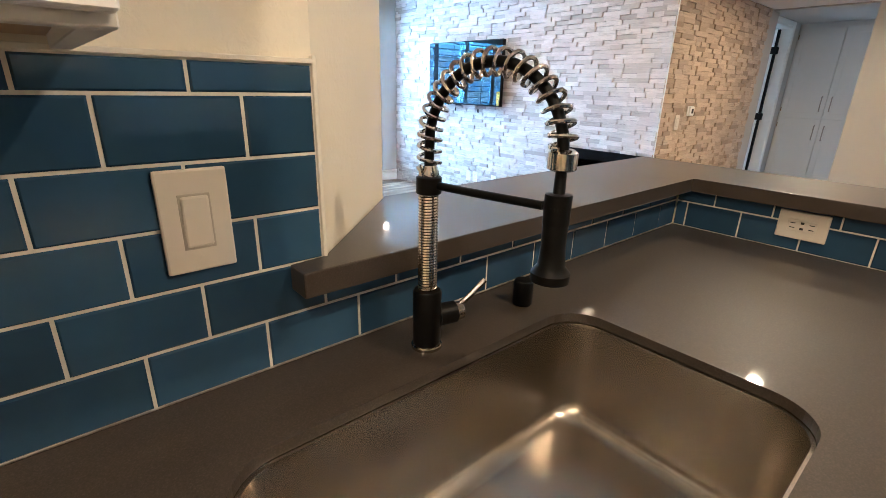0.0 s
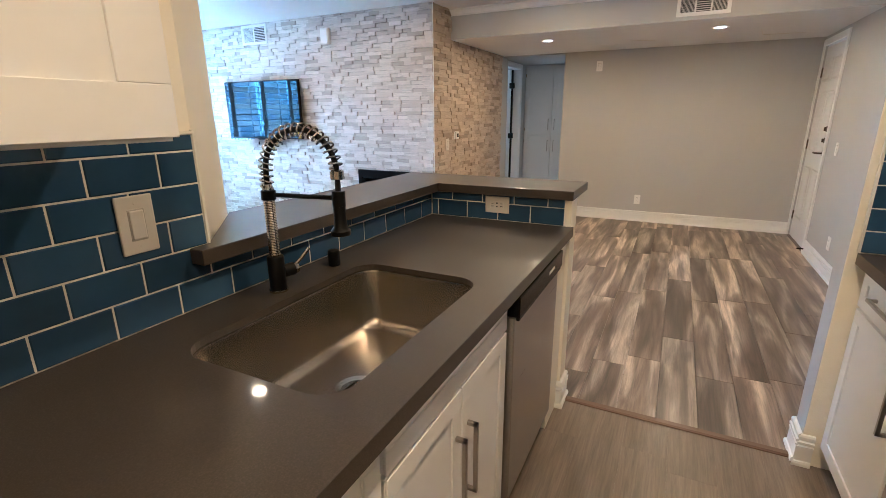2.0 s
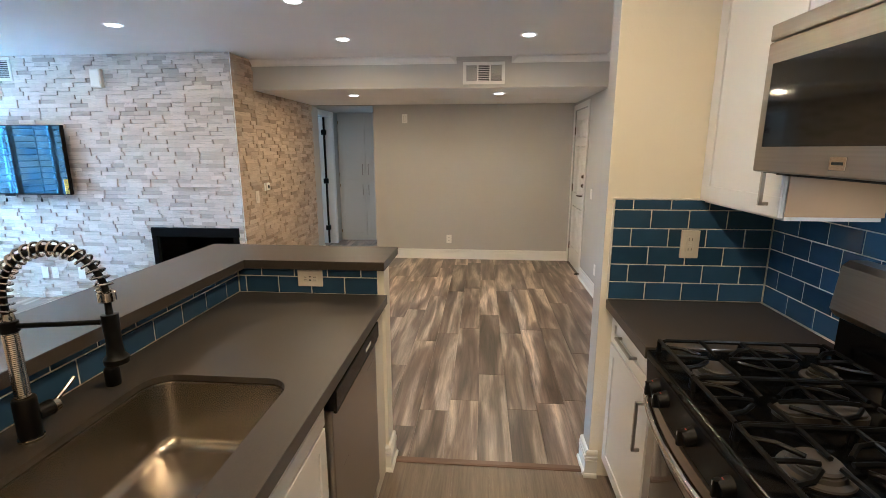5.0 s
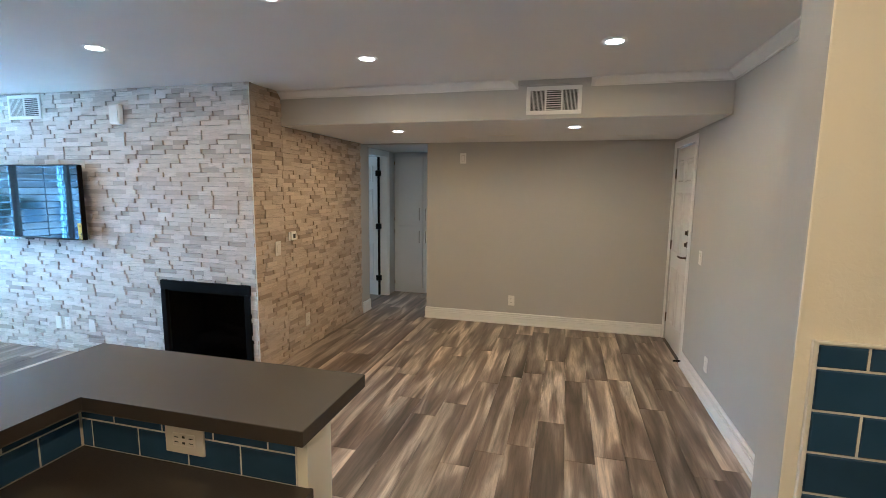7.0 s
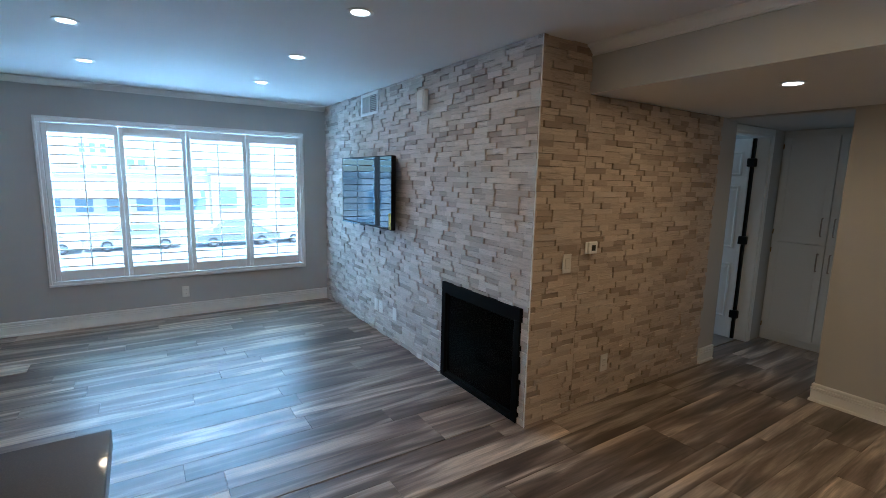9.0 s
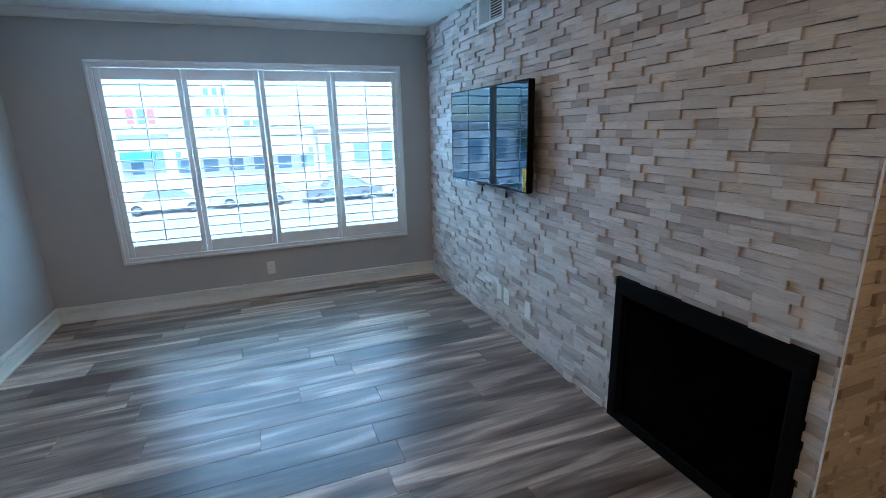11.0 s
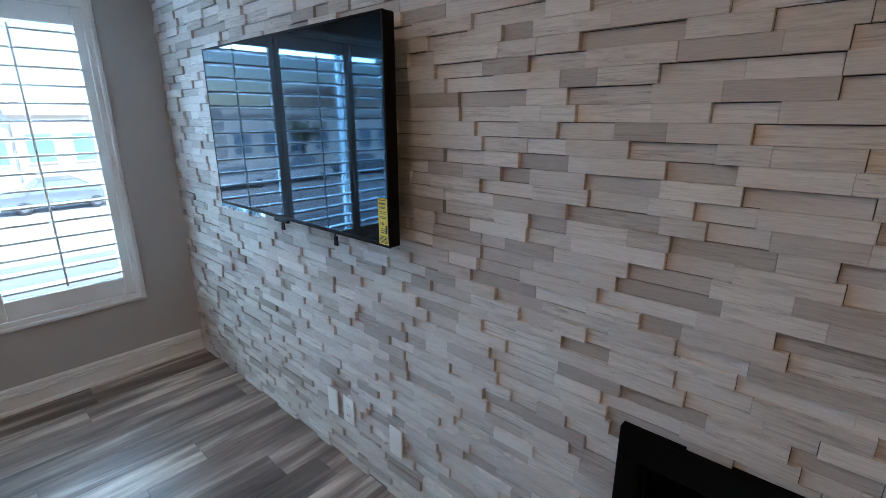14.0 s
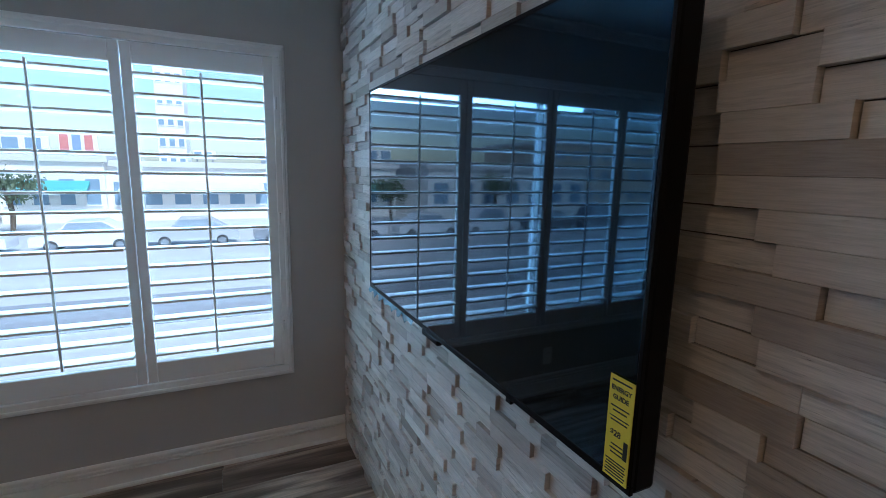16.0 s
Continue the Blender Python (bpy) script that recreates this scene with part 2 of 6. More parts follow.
LENS = glow("lamp_lens", (1.0, 0.90, 0.78), 2.2)
DUCT = plain("duct_dark", (0.045, 0.045, 0.045), 0.7, 0, 0.1, 30)
LOG = plain("ceramic_log", (0.018, 0.016, 0.014), 0.9, 0, 0.3, 25, 0.5)
SOOT = plain("soot_black_metal", (0.0025, 0.0025, 0.0025), 0.7, 0, 0.2, 20, 0, 0.08)
MAPLE = plain("maple_cabinet_side", (0.50, 0.34, 0.19), 0.4, 0, 0.08, 10)
THRESHOLD = plain("bronze_threshold", (0.16, 0.10, 0.07), 0.4, 0.2, 0.12, 60)


# ---- mesh helpers ----
def world_at(ob):
    p = Vector(ob.location)
    while ob.parent:
        ob = ob.parent
        p = p + Vector(ob.location)
    return p


def thing(name, at, label, category, group="", kind=""):
    """An Empty at a thing's base, to hold its parts."""
    ob = new(name)
    ob.empty_display_size = 0.05
    ob.location = at
    return tagged(ob, label, category, group, kind)


def mesh_of(name, bm, material, smooth=False):
    me = bpy.data.meshes.new(name)
    bmesh.ops.recalc_face_normals(bm, faces=bm.faces[:])
    bm.to_mesh(me)
    bm.free()
    me.materials.append(material)
    if smooth:
        me.shade_smooth()
        me.set_sharp_from_angle(angle=radians(38))
    return me


def part(name, bm, material, parent=None, label="", smooth=False):
    """Links a bmesh given in world metres as one mesh under its thing or part."""
    at = world_at(parent) if parent else Vector()
    bmesh.ops.translate(bm, vec=-at, verts=bm.verts[:])
    ob = new(name, mesh_of(name, bm, material, smooth))
    ob.parent = parent
    return tagged(ob, label)


def single(name, bm, material, label, category, group="", kind="", smooth=False, at=None):
    """A thing that is one mesh, with its origin at its base."""
    lo = Vector((min(v.co[i] for v in bm.verts) for i in range(3)))
    hi = Vector((max(v.co[i] for v in bm.verts) for i in range(3)))
    at = Vector(at) if at else Vector(((lo.x + hi.x) / 2, (lo.y + hi.y) / 2, lo.z))
    bmesh.ops.translate(bm, vec=-at, verts=bm.verts[:])
    ob = new(name, mesh_of(name, bm, material, smooth))
    ob.location = at
    return tagged(ob, label, category, group, kind)


def box(bm, a, b, bevel=0.0, seg=1):
    """An axis-aligned block between two corners."""
    x0, x1 = sorted((a[0], b[0]))
    y0, y1 = sorted((a[1], b[1]))
    z0, z1 = sorted((a[2], b[2]))
    m = Matrix.LocRotScale(((x0 + x1) / 2, (y0 + y1) / 2, (z0 + z1) / 2), None, (x1 - x0, y1 - y0, z1 - z0))
    made = bmesh.ops.create_cube(bm, size=1.0, matrix=m)["verts"]
    if bevel:
        edges = list({e for v in made for e in v.link_edges})
        bmesh.ops.bevel(bm, geom=edges, offset=bevel, segments=seg, affect="EDGES", profile=0.5)
    return bm


def block(a, b, bevel=0.0, seg=1):
    return box(bmesh.new(), a, b, bevel, seg)


def prism(poly, z0, z1, bevel=0.0):
    """A flat polygon in plan raised from z0 to z1."""
    bm = bmesh.new()
    low = [bm.verts.new((x, y, z0)) for x, y in poly]
    high = [bm.verts.new((x, y, z1)) for x, y in poly]
    bm.faces.new(low[::-1])
    bm.faces.new(high)
    for i in range(len(poly)):
        j = (i + 1) % len(poly)
        bm.faces.new((low[i], low[j], high[j], high[i]))
    if bevel:
        bmesh.ops.bevel(bm, geom=bm.edges[:], offset=bevel, segments=2, affect="EDGES", profile=0.5)
    return bm


def extrude(bm, profile, p0, p1, side, cut0=0.0, cut1=0.0):
    """A profile of (out, up) swept from p0 to p1; side is the unit direction it stands out to. cut: metres of mitre per metre out."""
    p0, p1, side = Vector(p0), Vector(p1), Vector(side)
    run = (p1 - p0).normalized()
    a = [bm.verts.new(p0 + side * o + Vector((0, 0, u)) + run * o * cut0) for o, u in profile]
    b = [bm.verts.new(p1 + side * o + Vector((0, 0, u)) - run * o * cut1) for o, u in profile]
    for i in range(len(profile)):
        j = (i + 1) % len(profile)
        bm.faces.new((a[i], a[j], b[j], b[i]))
    bm.faces.new(a[::-1])
    bm.faces.new(b)
    return bm


def cylinder(bm, a, b, r0, r1=None, seg=24):
    """A round bar or cone from a to b."""
    a, b = Vector(a), Vector(b)
    q = (b - a).to_track_quat("Z", "Y")
    m = Matrix.LocRotScale((a + b) / 2, q, None)
    bmesh.ops.create_cone(bm, cap_ends=True, segments=seg, radius1=r0, radius2=r0 if r1 is None else r1, depth=(b - a).length, matrix=m)
    return bm


def lathe(bm, centre, profile, seg=32):
    """A profile of (radius, z) turned about the vertical through centre."""
    rings = []
    for r, z in profile:
        rings.append([bm.verts.new((centre[0] + r * math.cos(2 * math.pi * k / seg), centre[1] + r * math.sin(2 * math.pi * k / seg), centre[2] + z)) for k in range(seg)])
    for lo, hi in zip(rings, rings[1:]):
        for k in range(seg):
            bm.faces.new((lo[k], lo[(k + 1) % seg], hi[(k + 1) % seg], hi[k]))
    bm.faces.new(rings[0][::-1])
    bm.faces.new(rings[-1])
    return bm


def tube(bm, points, r, seg=10, flat=1.0):
    """A bar swept along points."""
    pts = [Vector(p) for p in points]
    rings, up = [], None
    for i, p in enumerate(pts):
        d = (pts[min(i + 1, len(pts) - 1)] - pts[max(i - 1, 0)]).normalized()
        if up is None:
            up = d.orthogonal().normalized()
        up = (up - d * up.dot(d)).normalized()
        w = d.cross(up)
        rings.append([bm.verts.new(p + (up * math.cos(2 * math.pi * k / seg) + w * math.sin(2 * math.pi * k / seg) * flat) * r) for k in range(seg)])
    for lo, hi in zip(rings, rings[1:]):
        for k in range(seg):
            bm.faces.new((lo[k], lo[(k + 1) % seg], hi[(k + 1) % seg], hi[k]))
    bm.faces.new(rings[0][::-1])
    bm.faces.new(rings[-1])
    return bm


def rounded(x0, y0, x1, y1, r, k=6):
    """The outline of a rectangle with rounded corners, in plan."""
    out = []
    for cx, cy, a in ((x1 - r, y1 - r, 0), (x0 + r, y1 - r, 90), (x0 + r, y0 + r, 180), (x1 - r, y0 + r, 270)):
        out += [(cx + r * math.cos(radians(a + 90 * i / k)), cy + r * math.sin(radians(a + 90 * i / k))) for i in range(k + 1)]
    return out


def wall(name, bm, material, label):
    return single(name, bm, material, label, "wall", kind="structure", at=(0, 0, 0))


def holed(axis, at, thick, u0, u1, z0, z1, holes):
    """A wall across an axis, from at to at + thick, over u0..u1 and z0..z1, with openings (u0, u1, z0, z1) that go through it."""
    bm = bmesh.new()
    us = sorted({u0, u1, *(h[0] for h in holes), *(h[1] for h in holes)})
    zs = sorted({z0, z1, *(h[2] for h in holes), *(h[3] for h in holes)})
    for a, b in zip(us, us[1:]):
        for c, d in zip(zs, zs[1:]):
            if any(h[0] <= a and b <= h[1] and h[2] <= c and d <= h[3] for h in holes):
                continue
            if axis == "x":
                box(bm, (at, a, c), (at + thick, b, d))
            else:
                box(bm, (a, at, c), (b, at + thick, d))
    bmesh.ops.remove_doubles(bm, verts=bm.verts[:], dist=1e-5)
    seen = {}
    for f in bm.faces[:]:
        seen.setdefault(tuple(round(c, 4) for c in f.calc_center_median()), []).append(f)
    bmesh.ops.delete(bm, geom=[f for fs in seen.values() if len(fs) > 1 for f in fs], context="FACES")
    return bm


# ---- large structure ----
Y_WIN, X_TV, Y_SIDE, X_FAR, Y_RIGHT, X_LEFT, Y_KIT = 5.78, 4.105, 1.992, 6.27, -1.62, 0.72, 0.748

kitchen_wall = wall("wall_kitchen", prism([(-2.6, Y_KIT), (0.412, Y_KIT), (X_LEFT, 1.045), (0.60, 1.045), (0.36, 0.86), (-2.6, 0.86)], 0, CEILING),
                    CREAM_PAINT, "cream painted kitchen wall with a slanted end")
wall("wall_west", block((0.60, 1.045, 0), (X_LEFT, Y_WIN + 0.15, CEILING)), GREY_PAINT, "plain warm grey painted living room wall")
wall("wall_north", holed("y", Y_WIN, 0.15, X_LEFT, X_TV + 0.02, 0, CEILING, [(1.325, 3.765, 0.50, 2.055)]), GREY_PAINT,
                   "warm grey painted wall with a wide window")
tv_wall = wall("wall_east", holed("x", X_TV, 0.15, Y_SIDE - 0.0, Y_WIN + 0.15, 0, CEILING, [(2.075, 2.945, 0.0, 0.765)]), MORTAR,
               "wall clad in cream and taupe split stone ledgers")
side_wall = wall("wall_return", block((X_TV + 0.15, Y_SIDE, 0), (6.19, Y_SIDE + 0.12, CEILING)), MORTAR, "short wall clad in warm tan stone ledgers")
wall("wall_far", block((X_FAR, Y_RIGHT - 0.12, 0), (X_FAR + 0.12, 1.137, 2.32)), GREY_PAINT, "plain warm grey painted dining wall")
wall("wall_south", holed("y", Y_RIGHT - 0.12, 0.12, 1.835, X_FAR, 0, CEILING, [(5.43, 6.215, 0.0, 2.065)]), GREY_PAINT,
                  "warm grey painted wall with the entry door")
range_wall = wall("wall_range", block((-2.6, Y_RIGHT - 0.12, 0), (1.715, Y_RIGHT - 0.008, CEILING)), CREAM_PAINT, "cream painted kitchen wall behind the range")
wall("wall_kitchen_end", block((-2.72, Y_RIGHT - 0.12, 0), (-2.6, 0.86, CEILING)), CREAM_PAINT, "plain cream wall closing the kitchen")
partition = wall("wall_partition", block((1.715, Y_RIGHT - 0.12, 0), (1.835, -0.930, CEILING), 0.004, 2), GREY_PAINT, "short partition wall, cream towards the kitchen")
partition.data.materials.append(CREAM_PAINT)
for p in partition.data.polygons:
    if p.normal.x < -0.5:
        p.material_index = 1
pony = wall("wall_pony", prism([(0.412, Y_KIT), (1.681, Y_KIT), (1.681, 0.075), (1.676, 0.075), (1.676, 0.048), (1.79, 0.048), (1.79, 0.86), (0.53, 0.86)], 0, 1.037),
            CREAM_PAINT, "low cream wall round the sink counter")

single("filler_panel", block((1.474, 0.062, 0), (1.674, 0.10, 0.872), 0.001), CREAM_PAINT, "narrow cream filler beside the dishwasher", "filler panel", kind="structure")

# hall beyond the dining room, with the bedroom behind its door
wall("wall_hall_stub", block((6.19, Y_SIDE - 0.004, 0), (6.45, 2.16, SOFFIT)), GREY_PAINT, "grey painted wall end beside the hall door")
wall("wall_hall_left", holed("y", 2.05, 0.11, 6.45, 7.75, 0, 2.32, [(6.45, 7.26, 0.0, 2.09)]), GREY_PAINT, "hall wall with an open bedroom door")
wall("wall_hall_right", block((X_FAR + 0.12, 1.0, 0), (7.75, 1.137, 2.32)), GREY_PAINT, "grey hall wall beside the linen closet")
wall("wall_hall_end", block((7.63, 1.137, 0), (7.75, 2.05, 2.32)), GREY_PAINT, "hall end wall behind the closet")
wall("wall_bedroom_east", block((8.4, Y_SIDE + 0.12, 0), (8.5, 5.93, CEILING)), GREY_PAINT, "plain bedroom wall")
wall("wall_bedroom_south", block((7.75, Y_SIDE + 0.0, 0), (8.5, Y_SIDE + 0.12, CEILING)), GREY_PAINT, "plain bedroom wall")
wall("wall_bedroom_north", holed("y", Y_WIN, 0.15, X_TV + 0.17, 8.5, 0, CEILING, [(5.4, 7.9, 0.7, 2.1)]), GREY_PAINT, "bedroom wall with a window opening")

single("ceiling", block((-2.72, -1.74, CEILING), (8.5, 5.93, CEILING + 0.12)), CEIL_PAINT, "flat white painted ceiling", "ceiling", kind="structure", at=(0, 0, CEILING))
soffit = single("ceiling_soffit", block((X_SOF, Y_RIGHT, SOFFIT), (X_FAR, Y_SIDE, CEILING)), GREY_PAINT, "dropped soffit boxed below the ceiling", "ceiling", kind="structure", at=(0, 0, SOFFIT))
soffit.data.materials.append(CEIL_PAINT)
for p in soffit.data.polygons:
    if p.normal.z < -0.5:
        p.material_index = 1
# wall grey on the hall ceiling puts its dimness into the colour
single("ceiling_hall", block((X_FAR, 1.137, 2.15), (7.63, 2.05, 2.3)), GREY_PAINT, "low hall ceiling, greyed to look dimmer", "ceiling", kind="structure", at=(0, 0, 2.15))

# cut and refilled drywall seams in the soffit
for k, (a, b) in enumerate((((5.55, 0.28), (5.62, 0.02)), ((5.75, 0.62), (5.80, 0.44)), ((5.35, -0.92), (5.75, -0.98)), ((5.76, -0.98), (5.79, -1.35)))):
    single("soffit_seam", tube(bmesh.new(), [(a[0], a[1], SOFFIT - 0.001), ((a[0] + b[0]) / 2 + 0.006, (a[1] + b[1]) / 2, SOFFIT - 0.001), (b[0], b[1], SOFFIT - 0.001)], 0.0035, 6),
           GROUT, "thin open drywall seam in the soffit", "seam", "soffit seams", "structure")

# ---- baseboards, crown and casings ----
BASE = [(0, 0), (0.022, 0), (0.022, 0.012), (0.019, 0.019), (0.0135, 0.022), (0.0135, 0.082), (0.0165, 0.085), (0.0165, 0.090), (0.007, 0.0915), (0.007, 0.096), (0.0165, 0.0985), (0.0165, 0.109), (0.006, 0.1115), (0.006, 0.116),
        (0.0135, 0.119), (0.0135, 0.131), (0.009, 0.138), (0.004, 0.140), (0, 0.140)]
CROWN = [(0, 0), (0.012, 0), (0.012, 0.010), (0.018, 0.012), (0.026, 0.022), (0.044, 0.040), (0.058, 0.047), (0.066, 0.049), (0.066, 0.062), (0, 0.062)]


def baseboard(p0, p1, side, m0=0.0, m1=0.0):
    bm = extrude(bmesh.new(), BASE, (*p0, 0.0), (*p1, 0.0), (*side, 0), m0, m1)
    return single("baseboard", bm, TRIM, "white stepped-profile baseboard along the wall", "baseboard", "baseboards", "structure")


def crown(p0, p1, side, m0=0.0, m1=0.0):
    bm = extrude(bmesh.new(), CROWN, (*p0, CEILING - 0.062), (*p1, CEILING - 0.062), (*side, 0), m0, m1)
    return single("crown_trim", bm, TRIM, "white crown moulding below the ceiling", "moulding", "crown mouldings", "structure")


baseboard((X_LEFT, Y_WIN), (X_TV - 0.02, Y_WIN), (0, -1), 1, 0)
baseboard((X_LEFT, 1.045), (X_LEFT, Y_WIN), (1, 0), 0, 1)
baseboard((X_FAR, Y_RIGHT), (X_FAR, 1.137), (-1, 0), 1, -1)
baseboard((X_FAR, 1.137), (7.5, 1.137), (0, 1), -1, 0)
baseboard((5.37, Y_RIGHT), (1.835, Y_RIGHT), (0, 1))
baseboard((1.835, Y_RIGHT), (1.835, -0.930), (1, 0), 1, -1)
baseboard((1.715, -0.930), (1.835, -0.930), (0, 1), 0, -1)
baseboard((1.715, -0.972), (1.715, -0.930), (-1, 0), 0, -1)
baseboard((1.676, 0.048), (1.79, 0.048), (0, -1), -1, -1)
baseboard((1.676, 0.062), (1.676, 0.048), (-1, 0), 0, -1)
baseboard((1.79, 0.048), (1.79, 0.86), (1, 0), -1, -1)
baseboard((1.79, 0.86), (0.80, 0.86), (0, 1), -1, 0)
baseboard((6.21, Y_SIDE - 0.004), (6.45, Y_SIDE - 0.004), (0, -1), 0, 0)
crown((X_LEFT, Y_WIN), (X_TV - 0.02, Y_WIN), (0, -1), 1, 0)
crown((X_LEFT, 1.045), (X_LEFT, Y_WIN), (1, 0), 0, 1)
crown((X_SOF, Y_RIGHT), (X_SOF, -0.66), (-1, 0), 1, 1)
crown((X_SOF, -0.12), (X_SOF, Y_SIDE - 0.01), (-1, 0), 1, 0)
crown((X_SOF, Y_RIGHT), (1.835, Y_RIGHT), (0, 1), 1, 0)
crown((1.835, Y_RIGHT), (1.835, -0.96), (1, 0), 1, 0)

single("corner_trim", block((X_TV - 0.020, Y_SIDE - 0.020, 0), (X_TV - 0.0145, Y_SIDE - 0.0145, CEILING - 0.002)), TRIM, "thin white metal edge strip on the stone corner", "edge trim", kind="structure")
single("threshold", extrude(bmesh.new(), [(0.0, 0.0), (0.0, 0.004), (0.008, 0.010), (0.034, 0.010), (0.042, 0.004), (0.042, 0)], (1.735, -0.918, 0.0), (1.735, 0.028, 0.0), (1, 0, 0)), THRESHOLD,
       "brown reducer strip between the two floors", "threshold", kind="structure")

# ---- ground slabs under the floors ----
floor_main = single("floor", prism([(1.755, -1.74), (7.75, -1.74), (7.75, 2.14), (4.25, 2.14), (4.25, 5.93), (0.60, 5.93), (0.60, 0.9), (1.755, 0.9)], -0.15, -0.011), MORTAR,
                    "streaked brown and beige wood-look plank floor", "floor", kind="structure", at=(0, 0, 0))
floor_kitchen = single("floor_kitchen", block((-2.72, -1.74, -0.15), (1.755, 0.9, -0.011)), MORTAR, "plain grey-brown plank kitchen floor", "floor", kind="structure", at=(0, 0, 0))
single("floor_bedroom", block((4.25, 2.14, -0.15), (8.5, 5.93, 0.0)), PLANK_K, "grey-brown bedroom floor", "floor", kind="structure", at=(0, 0, 0))

# ---- window with plantation shutters ----
window = thing("window_1", (2.545, Y_WIN, 0.443), "wide white window with four open louvred shutters", "window", kind="structure")


def window_trim():
    f0, f1 = Y_WIN - 0.019, Y_WIN
    x0, x1, z0, z1, w = 1.280, 3.801, 0.458, 2.098, 0.044
    bm = bmesh.new()
    for a, b in (((x0, f0, z0), (x1, f1, z0 + w)), ((x0, f0, z1 - w), (x1, f1, z1)), ((x0, f0, z0 + w), (x0 + w, f1, z1 - w)), ((x1 - w, f0, z0 + w), (x1, f1, z1 - w))):
        box(bm, a, b, 0.003)
    part("window_frame", bm, SHUTTER, window)
    bm = bmesh.new()
    for a, b in (((x0, f0 - 0.010, z0), (x1, f0, z0 + 0.016)), ((x0, f0 - 0.010, z1 - 0.016), (x1, f0, z1)), ((x0, f0 - 0.010, z0 + 0.016), (x0 + 0.016, f0, z1 - 0.016)), ((x1 - 0.016, f0 - 0.010, z0 + 0.016), (x1, f0, z1 - 0.016))):
        box(bm, a, b, 0.004, 2)
    part("back_band", bm, SHUTTER, window, "raised rounded edge of the window frame")
    bm = bmesh.new()
    e = 0.012
    for a, b in (((x0 - e, f0 + 0.005, z0 - e), (x1 + e, f1, z0)), ((x0 - e, f0 + 0.005, z1), (x1 + e, f1, z1 + e)), ((x0 - e, f0 + 0.005, z0), (x0, f1, z1)), ((x1, f0 + 0.005, z0), (x1 + e, f1, z1))):
        box(bm, a, b, 0.003)
    part("outer_bead", bm, SHUTTER, window)
    bm = bmesh.new()
    for x in (1.325, 2.525, 3.735):
        box(bm, (x, Y_WIN + 0.09, 0.50), (x + 0.035, Y_WIN + 0.13, 2.055), 0.003)
    for z in (0.50, 2.02):
        box(bm, (1.325, Y_WIN + 0.095, z), (3.765, Y_WIN + 0.125, z + 0.035), 0.003)
    part("sash", bm, SHUTTER, window)
    for x0, x1 in ((1.36, 2.525), (2.56, 3.735)):
        pane = part("pane", block((x0, Y_WIN + 0.108, 0.535), (x1, Y_WIN + 0.112, 2.02)), GLASS, window)
        pane.visible_shadow = False


def shutter_panel(x0, x1, o0, o1):
    """One shutter leaf between x0 and x1 with its louvres between o0 and o1."""
    y0, y1, z0, z1, l0, l1 = Y_WIN - 0.012, Y_WIN + 0.018, 0.505, 2.051, 0.605, 1.961
    leaf = part("shutter", block((x0, y0, z0), (o0, y1, z1), 0.003), SHUTTER, window)
    part("stile", block((o1, y0, z0), (x1, y1, z1), 0.003), SHUTTER, leaf)
    part("rail", block((o0, y0, z0), (o1, y1, l0), 0.003), SHUTTER, leaf)
    part("rail", block((o0, y0, l1), (o1, y1, z1), 0.003), SHUTTER, leaf)
    count, yc = 16, Y_WIN + 0.006
    pitch = (l1 - l0) / count
    blade = bmesh.new()
    half = [(0.0445, 0.0), (0.0440, 0.0048), (0.036, 0.0062), (0.012, 0.0072), (-0.012, 0.0072), (-0.036, 0.0062), (-0.0440, 0.0048)]
    ring = half + [(-u, -v) for u, v in half]
    n = len(ring)
    tilt = radians(-3)
    ends = []
    for x in (o0 + 0.003, o1 - 0.003):
        ends.append([blade.verts.new((x, u * math.cos(tilt) - v * math.sin(tilt), u * math.sin(tilt) + v * math.cos(tilt))) for u, v in ring])
    for k in range(n):
        blade.faces.new((ends[0][k], ends[0][(k + 1) % n], ends[1][(k + 1) % n], ends[1][k]))
    blade.faces.new(ends[0][::-1])
    blade.faces.new(ends[1])
    data = mesh_of("louvre", blade, SHUTTER)
    for k in range(count):
        ob = new("louvre", data)
        ob.location = Vector((0, yc, l0 + (k + 0.5) * pitch)) - window.location
        ob.location.x = -window.location.x
        ob.parent = leaf
    part("tilt_rod", block(((o0 + o1) / 2 - 0.005, yc - 0.062, l0 + 0.03), ((o0 + o1) / 2 + 0.005, yc - 0.050, l1 - 0.02), 0.003), SHUTTER, leaf)
    return leaf


window_trim()
for x0, x1, o0, o1 in ((1.327, 1.9295, 1.369, 1.891), (1.9325, 2.5305, 1.971, 2.490), (2.5335, 3.1445, 2.574, 3.104), (3.1475, 3.763, 3.188, 3.714)):
    shutter_panel(x0, x1, o0, o1)
for z in (0.72, 1.28, 1.84):
    part("hinge", block((3.760, Y_WIN - 0.024, z - 0.03), (3.772, Y_WIN - 0.010, z + 0.03), 0.003), SHUTTER, window)

# ---- doors ----
entry = thing("door_1", (5.82, Y_RIGHT, 0), "closed white six-panel entry door", "door", kind="structure")


def casing(parent, axis, u0, u1, z1, at, out, w=0.058):
    """Flat door casing round an opening: two uprights and a head."""
    for a, b, c, d in ((u0 - w, u0, 0.0, z1), (u1, u1 + w, 0.0, z1), (u0 - w, u1 + w, z1, z1 + w)):
        lo, hi = ((a, at, c), (b, at + out, d)) if axis == "y" else ((at, a, c), (at + out, b, d))
        part("casing", block(lo, hi, 0.003), TRIM, parent)


